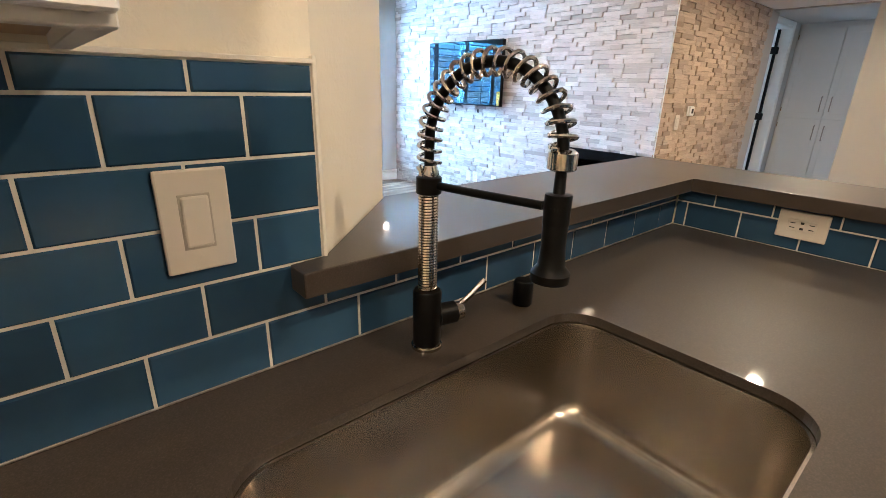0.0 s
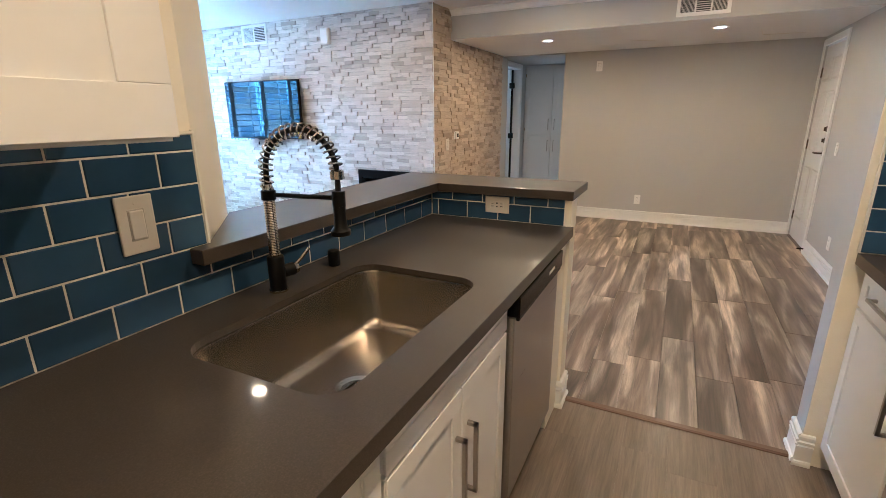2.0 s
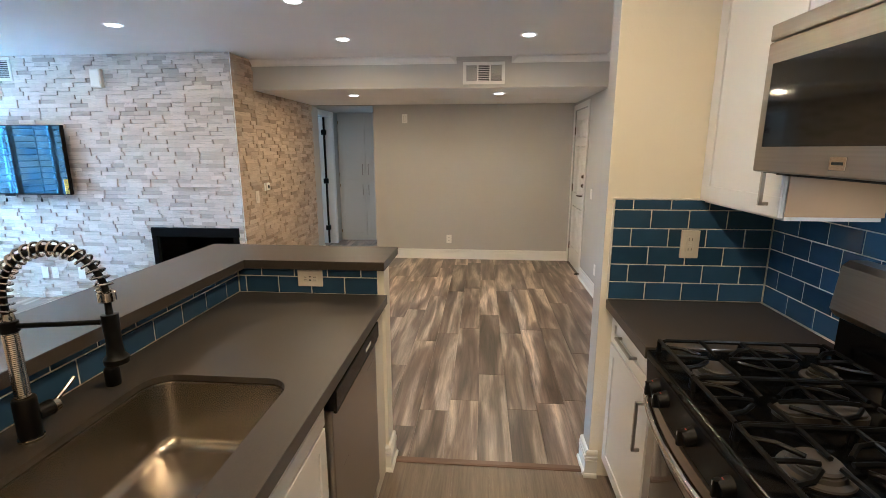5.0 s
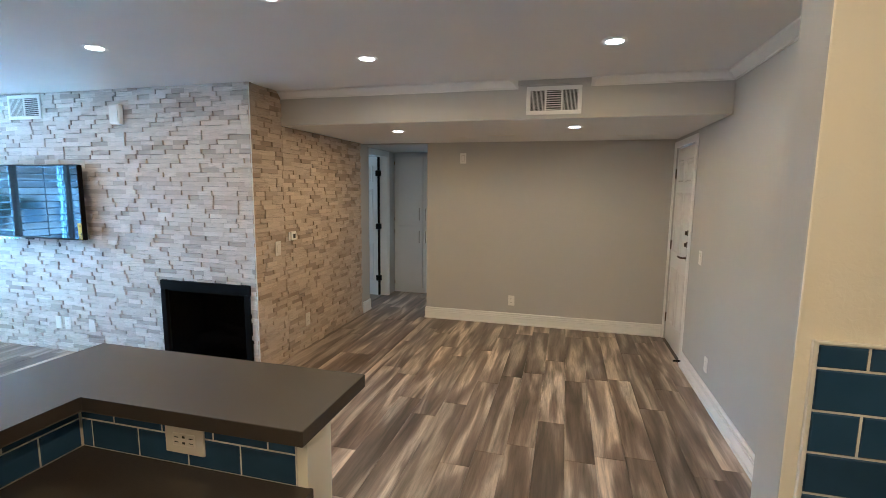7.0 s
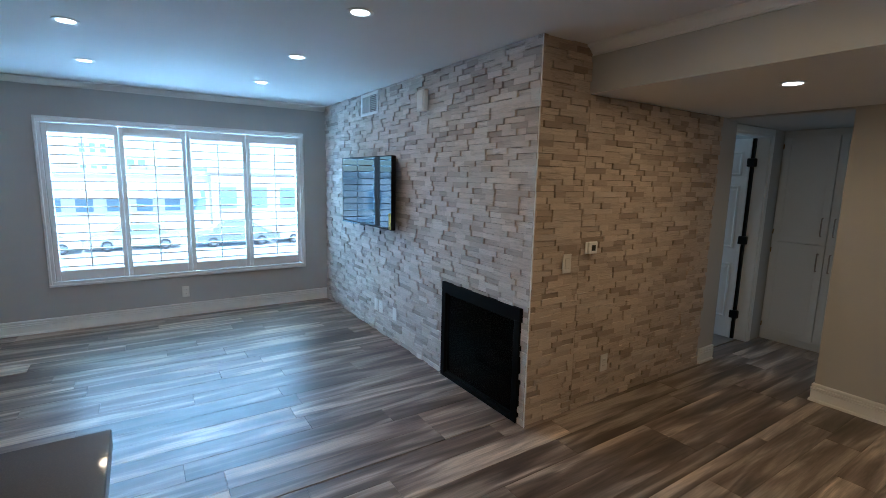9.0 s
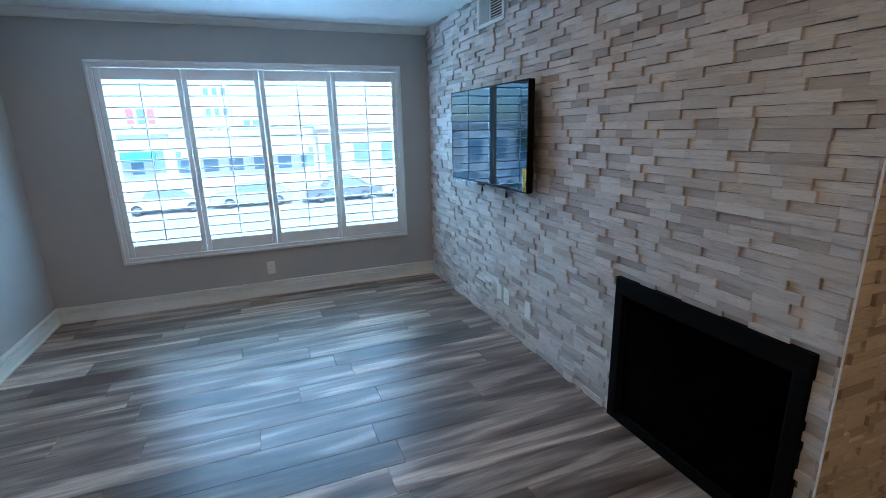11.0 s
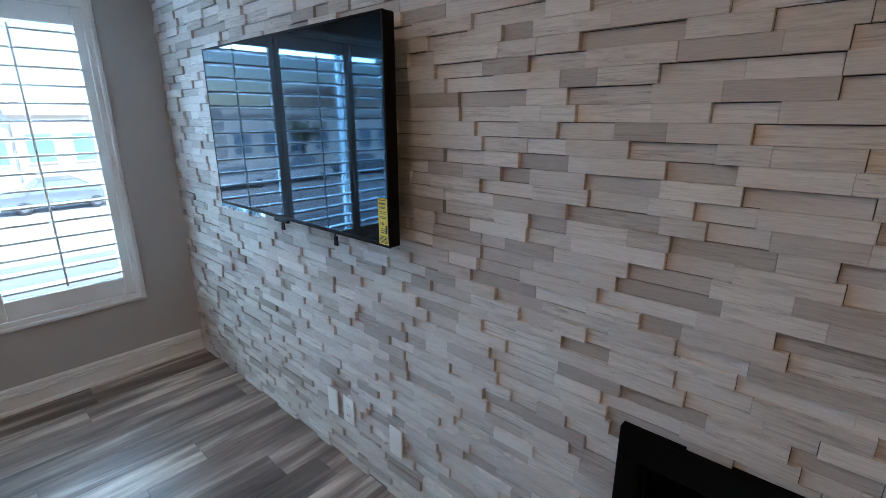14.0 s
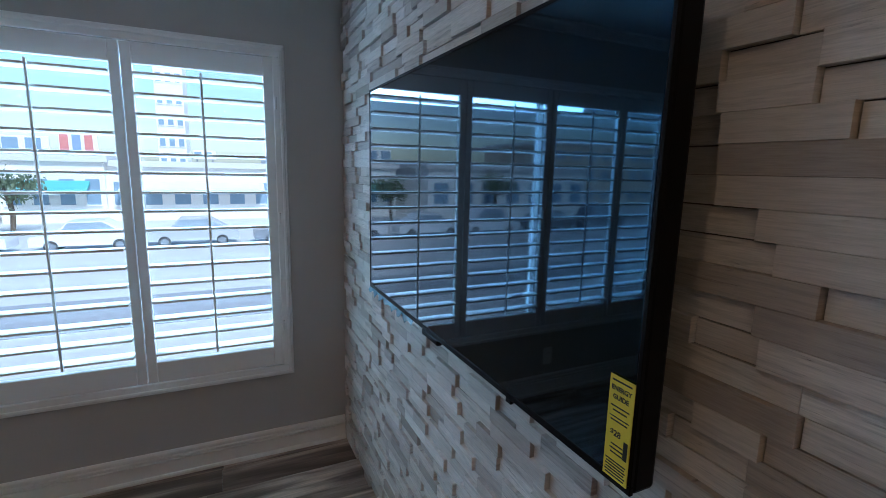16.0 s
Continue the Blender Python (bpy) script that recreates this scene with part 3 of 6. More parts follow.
for a, b, c, d in ((5.372, 5.43, 0.0, 2.065), (6.215, 6.268, 0.0, 2.065), (5.372, 6.268, 2.065, 2.13)):
    part("casing", block((a, Y_RIGHT, c), (b, Y_RIGHT + 0.014, d), 0.003), TRIM, entry)
slab = part("slab", block((5.434, Y_RIGHT - 0.055, 0.008), (6.211, Y_RIGHT - 0.015, 2.055), 0.002), DOOR_PAINT, entry)


def raised_panel(x0, x1, z0, z1, y, out):
    """A raised door panel: a sunk bevel and a flat field."""
    bm = bmesh.new()
    loops = []
    for inset, depth in ((0.0, 0.0), (0.006, 0.011), (0.014, 0.012), (0.026, 0.002), (0.034, 0.002), (0.058, 0.009)):
        loops.append([bm.verts.new((x, y + out * depth, z)) for x, z in ((x0 + inset, z0 + inset), (x1 - inset, z0 + inset), (x1 - inset, z1 - inset), (x0 + inset, z1 - inset))])
    for lo, hi in zip(loops, loops[1:]):
        for k in range(4):
            bm.faces.new((lo[k], lo[(k + 1) % 4], hi[(k + 1) % 4], hi[k]))
    bm.faces.new(loops[-1])
    return bm


for x0, x1 in ((5.53, 5.79), (5.855, 6.115)):
    for z0, z1 in ((0.24, 0.82), (0.98, 1.60), (1.70, 1.93)):
        part("panel", raised_panel(x0, x1, z0, z1, Y_RIGHT - 0.0152, 1), DOOR_PAINT, slab)
part("lever", tube(bmesh.new(), [(5.50, Y_RIGHT - 0.015, 1.0), (5.50, Y_RIGHT + 0.035, 1.0), (5.515, Y_RIGHT + 0.045, 1.0), (5.62, Y_RIGHT + 0.045, 0.998)], 0.009, 10), BRONZE, slab, "bronze lever handle", True)
part("rose", cylinder(bmesh.new(), (5.50, Y_RIGHT - 0.015, 1.0), (5.50, Y_RIGHT - 0.003, 1.0), 0.030), BRONZE, slab, "", True)
for z in (1.125, 1.235):
    bm = cylinder(bmesh.new(), (5.50, Y_RIGHT - 0.015, z), (5.50, Y_RIGHT + 0.006, z), 0.030, 0.026)
    box(bm, (5.495, Y_RIGHT + 0.004, z - 0.018), (5.505, Y_RIGHT + 0.024, z + 0.018), 0.002)
    part("deadbolt", bm, BRONZE, slab, "bronze deadbolt thumb turn", True)
for z in (0.25, 1.05, 1.80):
    part("hinge", cylinder(bmesh.new(), (6.213, Y_RIGHT - 0.008, z - 0.05), (6.213, Y_RIGHT - 0.008, z + 0.05), 0.007), BRONZE, entry, "bronze hinge", True)
part("sill", block((5.43, Y_RIGHT - 0.10, -0.01), (6.215, Y_RIGHT + 0.012, 0.007), 0.003), BRONZE, entry, "dark bronze door sill")
single("door_stop", tube(bmesh.new(), [(5.355, Y_RIGHT + 0.014, 0.052), (5.350, Y_RIGHT + 0.075, 0.050)], 0.008, 10), BLACK_METAL, "black rubber-tipped door stop on the baseboard", "door stop", kind="structure")

hall_door = thing("door_2", (7.24, 2.06, 0), "open white panelled bedroom door with black hinges", "door", kind="structure")
for a, b in ((6.45, 6.47), (7.24, 7.26)):
    part("jamb", block((a, 2.046, 0), (b, 2.164, 2.09), 0.002), TRIM, hall_door)
part("jamb", block((6.47, 2.046, 2.07), (7.24, 2.164, 2.09), 0.002), TRIM, hall_door)
casing(hall_door, "y", 6.51, 7.26, 2.09, 2.036, 0.014, 0.055)
slab2 = part("slab", block((7.195, 2.185, 0.01), (7.232, 2.95, 2.065), 0.002), DOOR_PAINT, hall_door)
for y0, y1 in ((2.25, 2.52), (2.60, 2.87)):
    for z0, z1 in ((0.22, 0.80), (0.96, 1.60), (1.70, 1.94)):
        bm = raised_panel(y0, y1, z0, z1, 0, 1)
        for v in bm.verts:
            v.co = Vector((7.1945 - v.co.y, v.co.x, v.co.z))
        part("panel", bm, DOOR_PAINT, slab2)
for z in (0.27, 1.05, 1.83):
    bm = block((7.184, 2.135, z - 0.042), (7.240, 2.212, z + 0.042), 0.010, 2)
    part("hinge", bm, BLACK_METAL, hall_door, "black hinge")
part("weatherstrip", block((7.205, 2.158, 0.01), (7.236, 2.184, 2.065)), BLACK_METAL, hall_door, "black edge strip")


def closet():
    c = thing("linen_closet", (7.58, 1.56, 0), "white built-in hall closet with four shaker doors", "closet")
    part("body", holed("x", 7.55, 0.08, 1.139, 2.048, 0.0, 2.148, []), DOOR_PAINT, c)
    for y0, y1, hy in ((1.585, 2.030, 1.630), (1.15, 1.575, 1.530)):
        for z0, z1, hz in ((0.075, 1.045, 0.88), (1.055, 2.085, 1.225)):
            d = part("door", block((7.530, y0, z0), (7.549, y1, z1), 0.002), DOOR_PAINT, c)
            for k in (0, 1):
                part("rail", block((7.524, y0 + 0.06, z0 if k == 0 else z1 - 0.06), (7.530, y1 - 0.06, z0 + 0.06 if k == 0 else z1), 0.001), DOOR_PAINT, d)
                part("stile", block((7.524, y0 if k == 0 else y1 - 0.06, z0), (7.530, y0 + 0.06 if k == 0 else y1, z1), 0.001), DOOR_PAINT, d)
            part("handle", tube(bmesh.new(), [(7.526, hy, hz - 0.085), (7.50, hy, hz - 0.085), (7.495, hy, hz - 0.075), (7.495, hy, hz + 0.075), (7.50, hy, hz + 0.085), (7.526, hy, hz + 0.085)], 0.006, 8), NICKEL, d, "nickel bar handle")
            for z in (z0 + 0.09, z1 - 0.09):
                part("hinge", block((7.519, 2.029 if hy > 1.55 else 1.150, z - 0.025), (7.531, 2.038 if hy > 1.55 else 1.142, z + 0.025), 0.002), BRASS, d, "brass hinge")


closet()


# ---- ceiling lights, vents, plates ----
def recessed_light(x, y, z, watts):
    c = thing("recessed_light", (x, y, z), "round white recessed ceiling light, switched on", "ceiling light", "recessed ceiling lights")
    ring = bmesh.new()
    lathe(ring, (x, y, z), [(0.052, -0.0005), (0.068, -0.001), (0.070, -0.004), (0.066, -0.007), (0.050, -0.006), (0.046, -0.002)], 32)
    part("trim_ring", ring, TRIM, c, "", True)
    part("lens", cylinder(bmesh.new(), (x, y, z - 0.0005), (x, y, z - 0.0065), 0.045, None, 32), LENS, c, "glowing lens")
    lamp = new("lamp", bpy.data.lights.new("lamp", "AREA"))
    lamp.data.shape, lamp.data.size, lamp.data.energy, lamp.data.color = "DISK", 0.086, watts, LAMP_COLOUR
    lamp.data.spread = radians(180)
    lamp.location = (0, 0, -0.010)
    lamp.parent = c


for x in (1.78, 3.09):
    for y in (2.30, 3.45, 4.61):
        recessed_light(x, y, CEILING, LIVING_WATTS)
for x, y in ((2.65, 0.775), (3.675, 0.77), (3.645, -0.74)):
    recessed_light(x, y, CEILING, DINING_WATTS)
for x, y in ((5.08, 1.075), (5.03, -0.56)):
    recessed_light(x, y, SOFFIT, DINING_WATTS)
for x, y in ((0.93, -0.42), (-0.35, -0.42), (-1.63, -0.42)):
    recessed_light(x, y, CEILING, KITCHEN_WATTS)


def vent(name, axis, at, out, u0, u1, z0, z1, layout, label):
    """A wall register: a pressed frame, a dark throat, and bays of slats. layout: for each bay, True for level slats."""
    def p(u, v, z):
        return (at + out * v, u, z) if axis == "x" else (u, at + out * v, z)
    c = thing(name, p((u0 + u1) / 2, 0, z0), label, "air vent")
    part("throat", block(p(u0 + 0.01, 0.0005, z0 + 0.01), p(u1 - 0.01, 0.003, z1 - 0.01)), DUCT, c, "dark vent throat")
    w, n = 0.030, len(layout)
    bar = 0.014
    bay = (u1 - u0 - 2 * w - bar * (n - 1)) / n
    bm = bmesh.new()
    for a, b in ((p(u0, 0.001, z0), p(u1, 0.011, z0 + w)), (p(u0, 0.001, z1 - w), p(u1, 0.011, z1)), (p(u0, 0.001, z0 + w), p(u0 + w, 0.011, z1 - w)), (p(u1 - w, 0.001, z0 + w), p(u1, 0.011, z1 - w))):
        box(bm, a, b, 0.003)
    for k in range(1, n):
        s = u0 + w + k * bay + (k - 1) * bar
        box(bm, p(s, 0.001, z0 + w), p(s + bar, 0.010, z1 - w), 0.001)
    part("frame", bm, TRIM, c)
    for k, level in enumerate(layout):
        a = u0 + w + k * (bay + bar)
        if level:
            rows = 9
            step = (z1 - z0 - 2 * w) / rows
            for r in range(rows):
                z = z0 + w + (r + 0.5) * step
                part("slat", block(p(a, 0.003, z - step * 0.15), p(a + bay, 0.009, z + step * 0.15)), TRIM, c)
        else:
            rows = 11
            step = bay / rows
            for r in range(rows):
                u = a + (r + 0.5) * step
                part("slat", block(p(u - step * 0.15, 0.004, z0 + w), p(u + step * 0.15, 0.009, z1 - w)), TRIM, c)
    return c


v1 = vent("air_vent", "x", X_SOF, -1, -0.597, -0.185, 2.196, 2.406, (False, True, False), "white ceiling soffit air register with three louvred bays")
part("damper_lever", block((X_SOF - 0.019, -0.585, 2.30), (X_SOF - 0.010, -0.577, 2.34), 0.002), TRIM, v1)
vent("air_vent", "x", X_TV - 0.018, -1, 4.19, 4.60, 2.222, 2.440, (True, False), "white air register high on the stone wall")
single("vent_cover_box", prism([(X_SOF - 0.02, -0.66), (X_SOF, -0.66), (X_SOF, -0.12), (X_SOF - 0.02, -0.12)], 2.42, CEILING - 0.001), GREY_PAINT, "flat painted filler above the soffit register", "filler panel", kind="structure")


def plate(kind, axis, at, out, u, z, w=0.072, h=0.116, material=PLATE, label="white wall outlet plate"):
    """A wall plate centred at (u, z): an outlet, a rocker switch or a blank."""
    def p(du, v, dz):
        return (at + out * v, u + du, z + dz) if axis == "x" else (u + du, at + out * v, z + dz)
    c = thing({"outlet": "wall_outlet", "gfci": "wall_outlet", "switch": "light_switch", "blank": "blank_wall_plate", "wide": "wall_outlet"}[kind], p(0, 0, -h / 2), label, "wall plate")
    part("cover", block(p(-w / 2, 0.0, -h / 2), p(w / 2, 0.007, h / 2), 0.003, 2), material, c)
    if kind == "outlet":
        for dz in (-0.022, 0.022):
            body = part("socket", block(p(-0.017, 0.006, dz - 0.014), p(0.017, 0.0085, dz + 0.014), 0.002), material, c)
            for du in (-0.007, 0.006):
                part("slot", block(p(du - 0.001, 0.008, dz - 0.004), p(du + 0.001, 0.0088, dz + 0.006)), SLOT, body)
    elif kind == "gfci":
        body = part("socket", block(p(-0.017, 0.006, -0.034), p(0.017, 0.0085, 0.034), 0.002), material, c)
        for dz in (-0.022, 0.022):
            for du in (-0.007, 0.006):
                part("slot", block(p(du - 0.0012, 0.008, dz - 0.005), p(du + 0.0012, 0.0088, dz + 0.005)), SLOT, body)
        for dz in (-0.005, 0.005):
            part("button", block(p(-0.008, 0.008, dz - 0.003), p(0.008, 0.0095, dz + 0.003), 0.0005), GROUT, body)
    elif kind == "wide":
        body = part("socket", block(p(-0.034, 0.006, -0.017), p(0.034, 0.0085, 0.017), 0.002), material, c)
        for du in (-0.022, 0.022):
            for dz in (-0.007, 0.006):
                part("slot", block(p(du - 0.006, 0.008, dz - 0.0012), p(du + 0.006, 0.0088, dz + 0.0012)), SLOT, body)
        for dz in (-0.008, 0.008):
            part("button", block(p(-0.004, 0.008, dz - 0.003), p(0.004, 0.0095, dz + 0.003), 0.0005), SLOT, body)
    elif kind == "switch":
        part("rocker", block(p(-0.0165, 0.005, -0.033), p(0.0165, 0.010, 0.033), 0.003, 2), material, c)
        part("rocker_frame", block(p(-0.019, 0.005, -0.036), p(0.019, 0.0078, 0.036), 0.001), GAP, c)
    if kind != "wide":
        for dz in (-h / 2 + 0.017, h / 2 - 0.017):
            part("screw", cylinder(bmesh.new(), p(0, 0.006, dz), p(0, 0.0078, dz), 0.003, None, 10), material, c)
    return c


plate("switch", "y", 0.74, -1, 0.237, 1.165, 0.083, 0.132, PLATE_C, "ivory rocker light switch on blue tile")
plate("wide", "x", 1.673, -1, 0.392, 0.990, 0.118, 0.078, PLATE_C, "ivory sideways outlet on the blue tile backsplash")
plate("gfci", "x", 1.705, -1, -1.287, 1.171, 0.078, 0.122, PLATE_C, "ivory outlet on blue tile beside the range")
for y, kind in ((4.230, "blank"), (4.114, "outlet"), (3.812, "blank")):
    plate(kind, "x", X_TV - 0.022, -1, y, 0.288, 0.072, 0.125, PLATE, "white wall plate on the stone wall below the television")
plate("outlet", "y", Y_WIN, -1, 2.444, 0.273, 0.072, 0.122, PLATE, "white outlet below the shuttered window")
plate("outlet", "x", X_FAR, -1, 0.073, 0.292, 0.074, 0.122, PLATE, "white outlet low on the grey dining wall")
plate("outlet", "x", X_LEFT, 1, 4.35, 0.30, 0.072, 0.118, PLATE, "white outlet on the living room wall")
plate("switch", "y", Y_SIDE - 0.022, -1, 4.392, 1.074, 0.078, 0.128, PLATE_C, "ivory light switch on the stone wall")
plate("outlet", "y", Y_SIDE - 0.022, -1, 4.852, 0.297, 0.078, 0.128, PLATE_C, "ivory outlet low on the stone wall")
plate("switch", "y", Y_RIGHT, 1, 5.02, 1.073, 0.072, 0.118, PLATE, "white light switch beside the entry door")
plate("outlet", "y", Y_RIGHT, 1, 4.637, 0.29, 0.072, 0.118, PLATE, "white outlet low on the grey wall")
plate("switch", "x", X_FAR, -1, 0.692, 1.978, 0.074, 0.122, PLATE, "white doorbell chime plate high on the dining wall")


def thermostat():
    x, z, y = 4.624, 1.166, Y_SIDE - 0.022
    c = thing("thermostat", (x, y, z - 0.045), "small white square thermostat with dark display", "thermostat")
    part("base", block((x - 0.06, y - 0.006, z - 0.042), (x + 0.06, y, z + 0.042), 0.004, 2), PLATE, c)
    part("housing", block((x - 0.042, y - 0.024, z - 0.040), (x + 0.042, y - 0.005, z + 0.040), 0.006, 2), PLATE, c)
    part("display", block((x - 0.020, y - 0.0255, z - 0.020), (x + 0.020, y - 0.0235, z + 0.020), 0.001), SLOT, c, "dark thermostat display")


thermostat()


def alarm_sensor():
    y, z, x = 3.30, 2.232, X_TV - 0.022
    c = thing("chime_box", (x, y, z - 0.085), "white rectangular door chime box on the stone wall", "wall box")
    part("housing", block((x - 0.045, y - 0.055, z - 0.085), (x, y + 0.055, z + 0.085), 0.008, 2), PLATE, c)
    part("cover", block((x - 0.052, y - 0.046, z - 0.075), (x - 0.044, y + 0.046, z + 0.075), 0.004, 2), PLATE, c)


alarm_sensor()


# ---- fireplace ----
def fireplace():
    y0, y1, z1, x = 2.045, 2.972, 0.788, X_TV - 0.03
    c = thing("fireplace", (X_TV, (y0 + y1) / 2, 0), "black metal fireplace insert with smoked glass doors", "fireplace")
    w = 0.055
    for a, b in (((x, y0, z1 - 0.085), (X_TV + 0.02, y1, z1)), ((x, y0, 0.0), (X_TV + 0.02, y0 + w, z1 - 0.085)), ((x, y1 - w, 0.0), (X_TV + 0.02, y1, z1 - 0.085)), ((x, y0 + w, 0.0), (X_TV + 0.02, y1 - w, 0.035))):
        part("surround", block(a, b, 0.004, 2), SOOT, c)
    bm = bmesh.new()
    X1 = X_TV + 0.46
    for a, b in (((X1, y0 + 0.03, 0.0), (X1 + 0.02, y1 - 0.03, 0.765)), ((X_TV + 0.02, y0 + 0.031, 0.0), (X1, y0 + 0.05, 0.765)), ((X_TV + 0.02, y1 - 0.05, 0.0), (X1, y1 - 0.031, 0.765)),
                 ((X_TV + 0.02, y0 + 0.05, 0.72), (X1, y1 - 0.05, 0.764)), ((X_TV + 0.02, y0 + 0.05, 0.002), (X1, y1 - 0.05, 0.04))):
        box(bm, a, b)
    part("firebox", bm, SOOT, c, "sooty black firebox")
    ys = [y0 + w, y1 - w]
    for a, b in zip(ys, ys[1:]):
        d = part("glass_door", block((X_TV - 0.004, a + 0.014, 0.05), (X_TV + 0.002, b - 0.014, z1 - 0.10)), CLEAR_SMOKE, c, "smoked glass fire door")
        bm = bmesh.new()
        for q in ((a + 0.002, a + 0.014), (b - 0.014, b - 0.002)):
            box(bm, (X_TV - 0.010, q[0], 0.036), (X_TV + 0.004, q[1], z1 - 0.087), 0.001)
        for q in ((0.036, 0.05), (z1 - 0.10, z1 - 0.087)):
            box(bm, (X_TV - 0.010, a + 0.014, q[0]), (X_TV + 0.004, b - 0.014, q[1]), 0.001)
        part("door_frame", bm, SOOT, d)
    part("grate", grate_bars(X_TV + 0.16, X_TV + 0.40, y0 + 0.2, y1 - 0.2, 0.12), CAST_IRON, c)
    for (ax, ay, az), (bx, by, bz), r in (((0.20, 0.18, 0.18), (0.22, 0.72, 0.19), 0.05), ((0.32, 0.22, 0.19), (0.30, 0.70, 0.18), 0.055), ((0.22, 0.28, 0.27), (0.32, 0.64, 0.29), 0.045)):
        n = 10
        pts = [(X_TV + ax + (bx - ax) * k / n, y0 + ay + (by - ay) * k / n, az + (bz - az) * k / n + 0.006 * math.sin(3 * k)) for k in range(n + 1)]
        part("log", tube(bmesh.new(), pts, r, 12), LOG, c, "dark ceramic log", True)


def grate_bars(x0, x1, y0, y1, z):
    bm = bmesh.new()
    n = 7
    for k in range(n):
        y = y0 + (y1 - y0) * k / (n - 1)
        box(bm, (x0, y - 0.006, z), (x1, y + 0.006, z + 0.012))
    for x in (x0 + 0.02, x1 - 0.02):
        box(bm, (x - 0.006, y0, z - 0.012), (x + 0.006, y1, z))
        for y in (y0 + 0.02, y1 - 0.02):
            box(bm, (x - 0.006, y - 0.006, 0.04), (x + 0.006, y + 0.006, z - 0.012))
    return bm


def smoke():
    m = Mat("clear_smoked_glass", 0.05)
    t = m.n("ShaderNodeBsdfTransparent")
    t.inputs["Color"].default_value = (0.20, 0.19, 0.185, 1)
    g = m.n("ShaderNodeBsdfGlossy", Roughness=0.06)
    f = m.n("ShaderNodeFresnel", IOR=1.12)
    mx = m.n("ShaderNodeMixShader")
    m.link(f.outputs[0], mx.inputs[0])
    m.link(t.outputs[0], mx.inputs[1])
    m.link(g.outputs[0], mx.inputs[2])
    m.link(mx.outputs[0], m.t.nodes["Material Output"].inputs["Surface"])
    return m.m


CLEAR_SMOKE = smoke()
fireplace()


# ---- television ----
def text_mesh(words, size, at, right, up, material, parent, name="lettering", bold=0.0):
    """Flat letters in the built-in font, turned to a mesh."""
    cu = bpy.data.curves.new("letters", "FONT")
    cu.body, cu.size, cu.align_x, cu.align_y, cu.offset = words, size, "CENTER", "CENTER", bold
    ob = bpy.data.objects.new("letters", cu)
    me = bpy.data.meshes.new_from_object(ob)
    bpy.data.objects.remove(ob)
    right, up = Vector(right), Vector(up)
    m = Matrix((right, up, right.cross(up))).transposed().to_4x4()
    m.translation = Vector(at) - world_at(parent)
    me.transform(m)
    me.materials.clear()
    me.materials.append(material)
    out = new(name, me)
    out.parent = parent
    return out


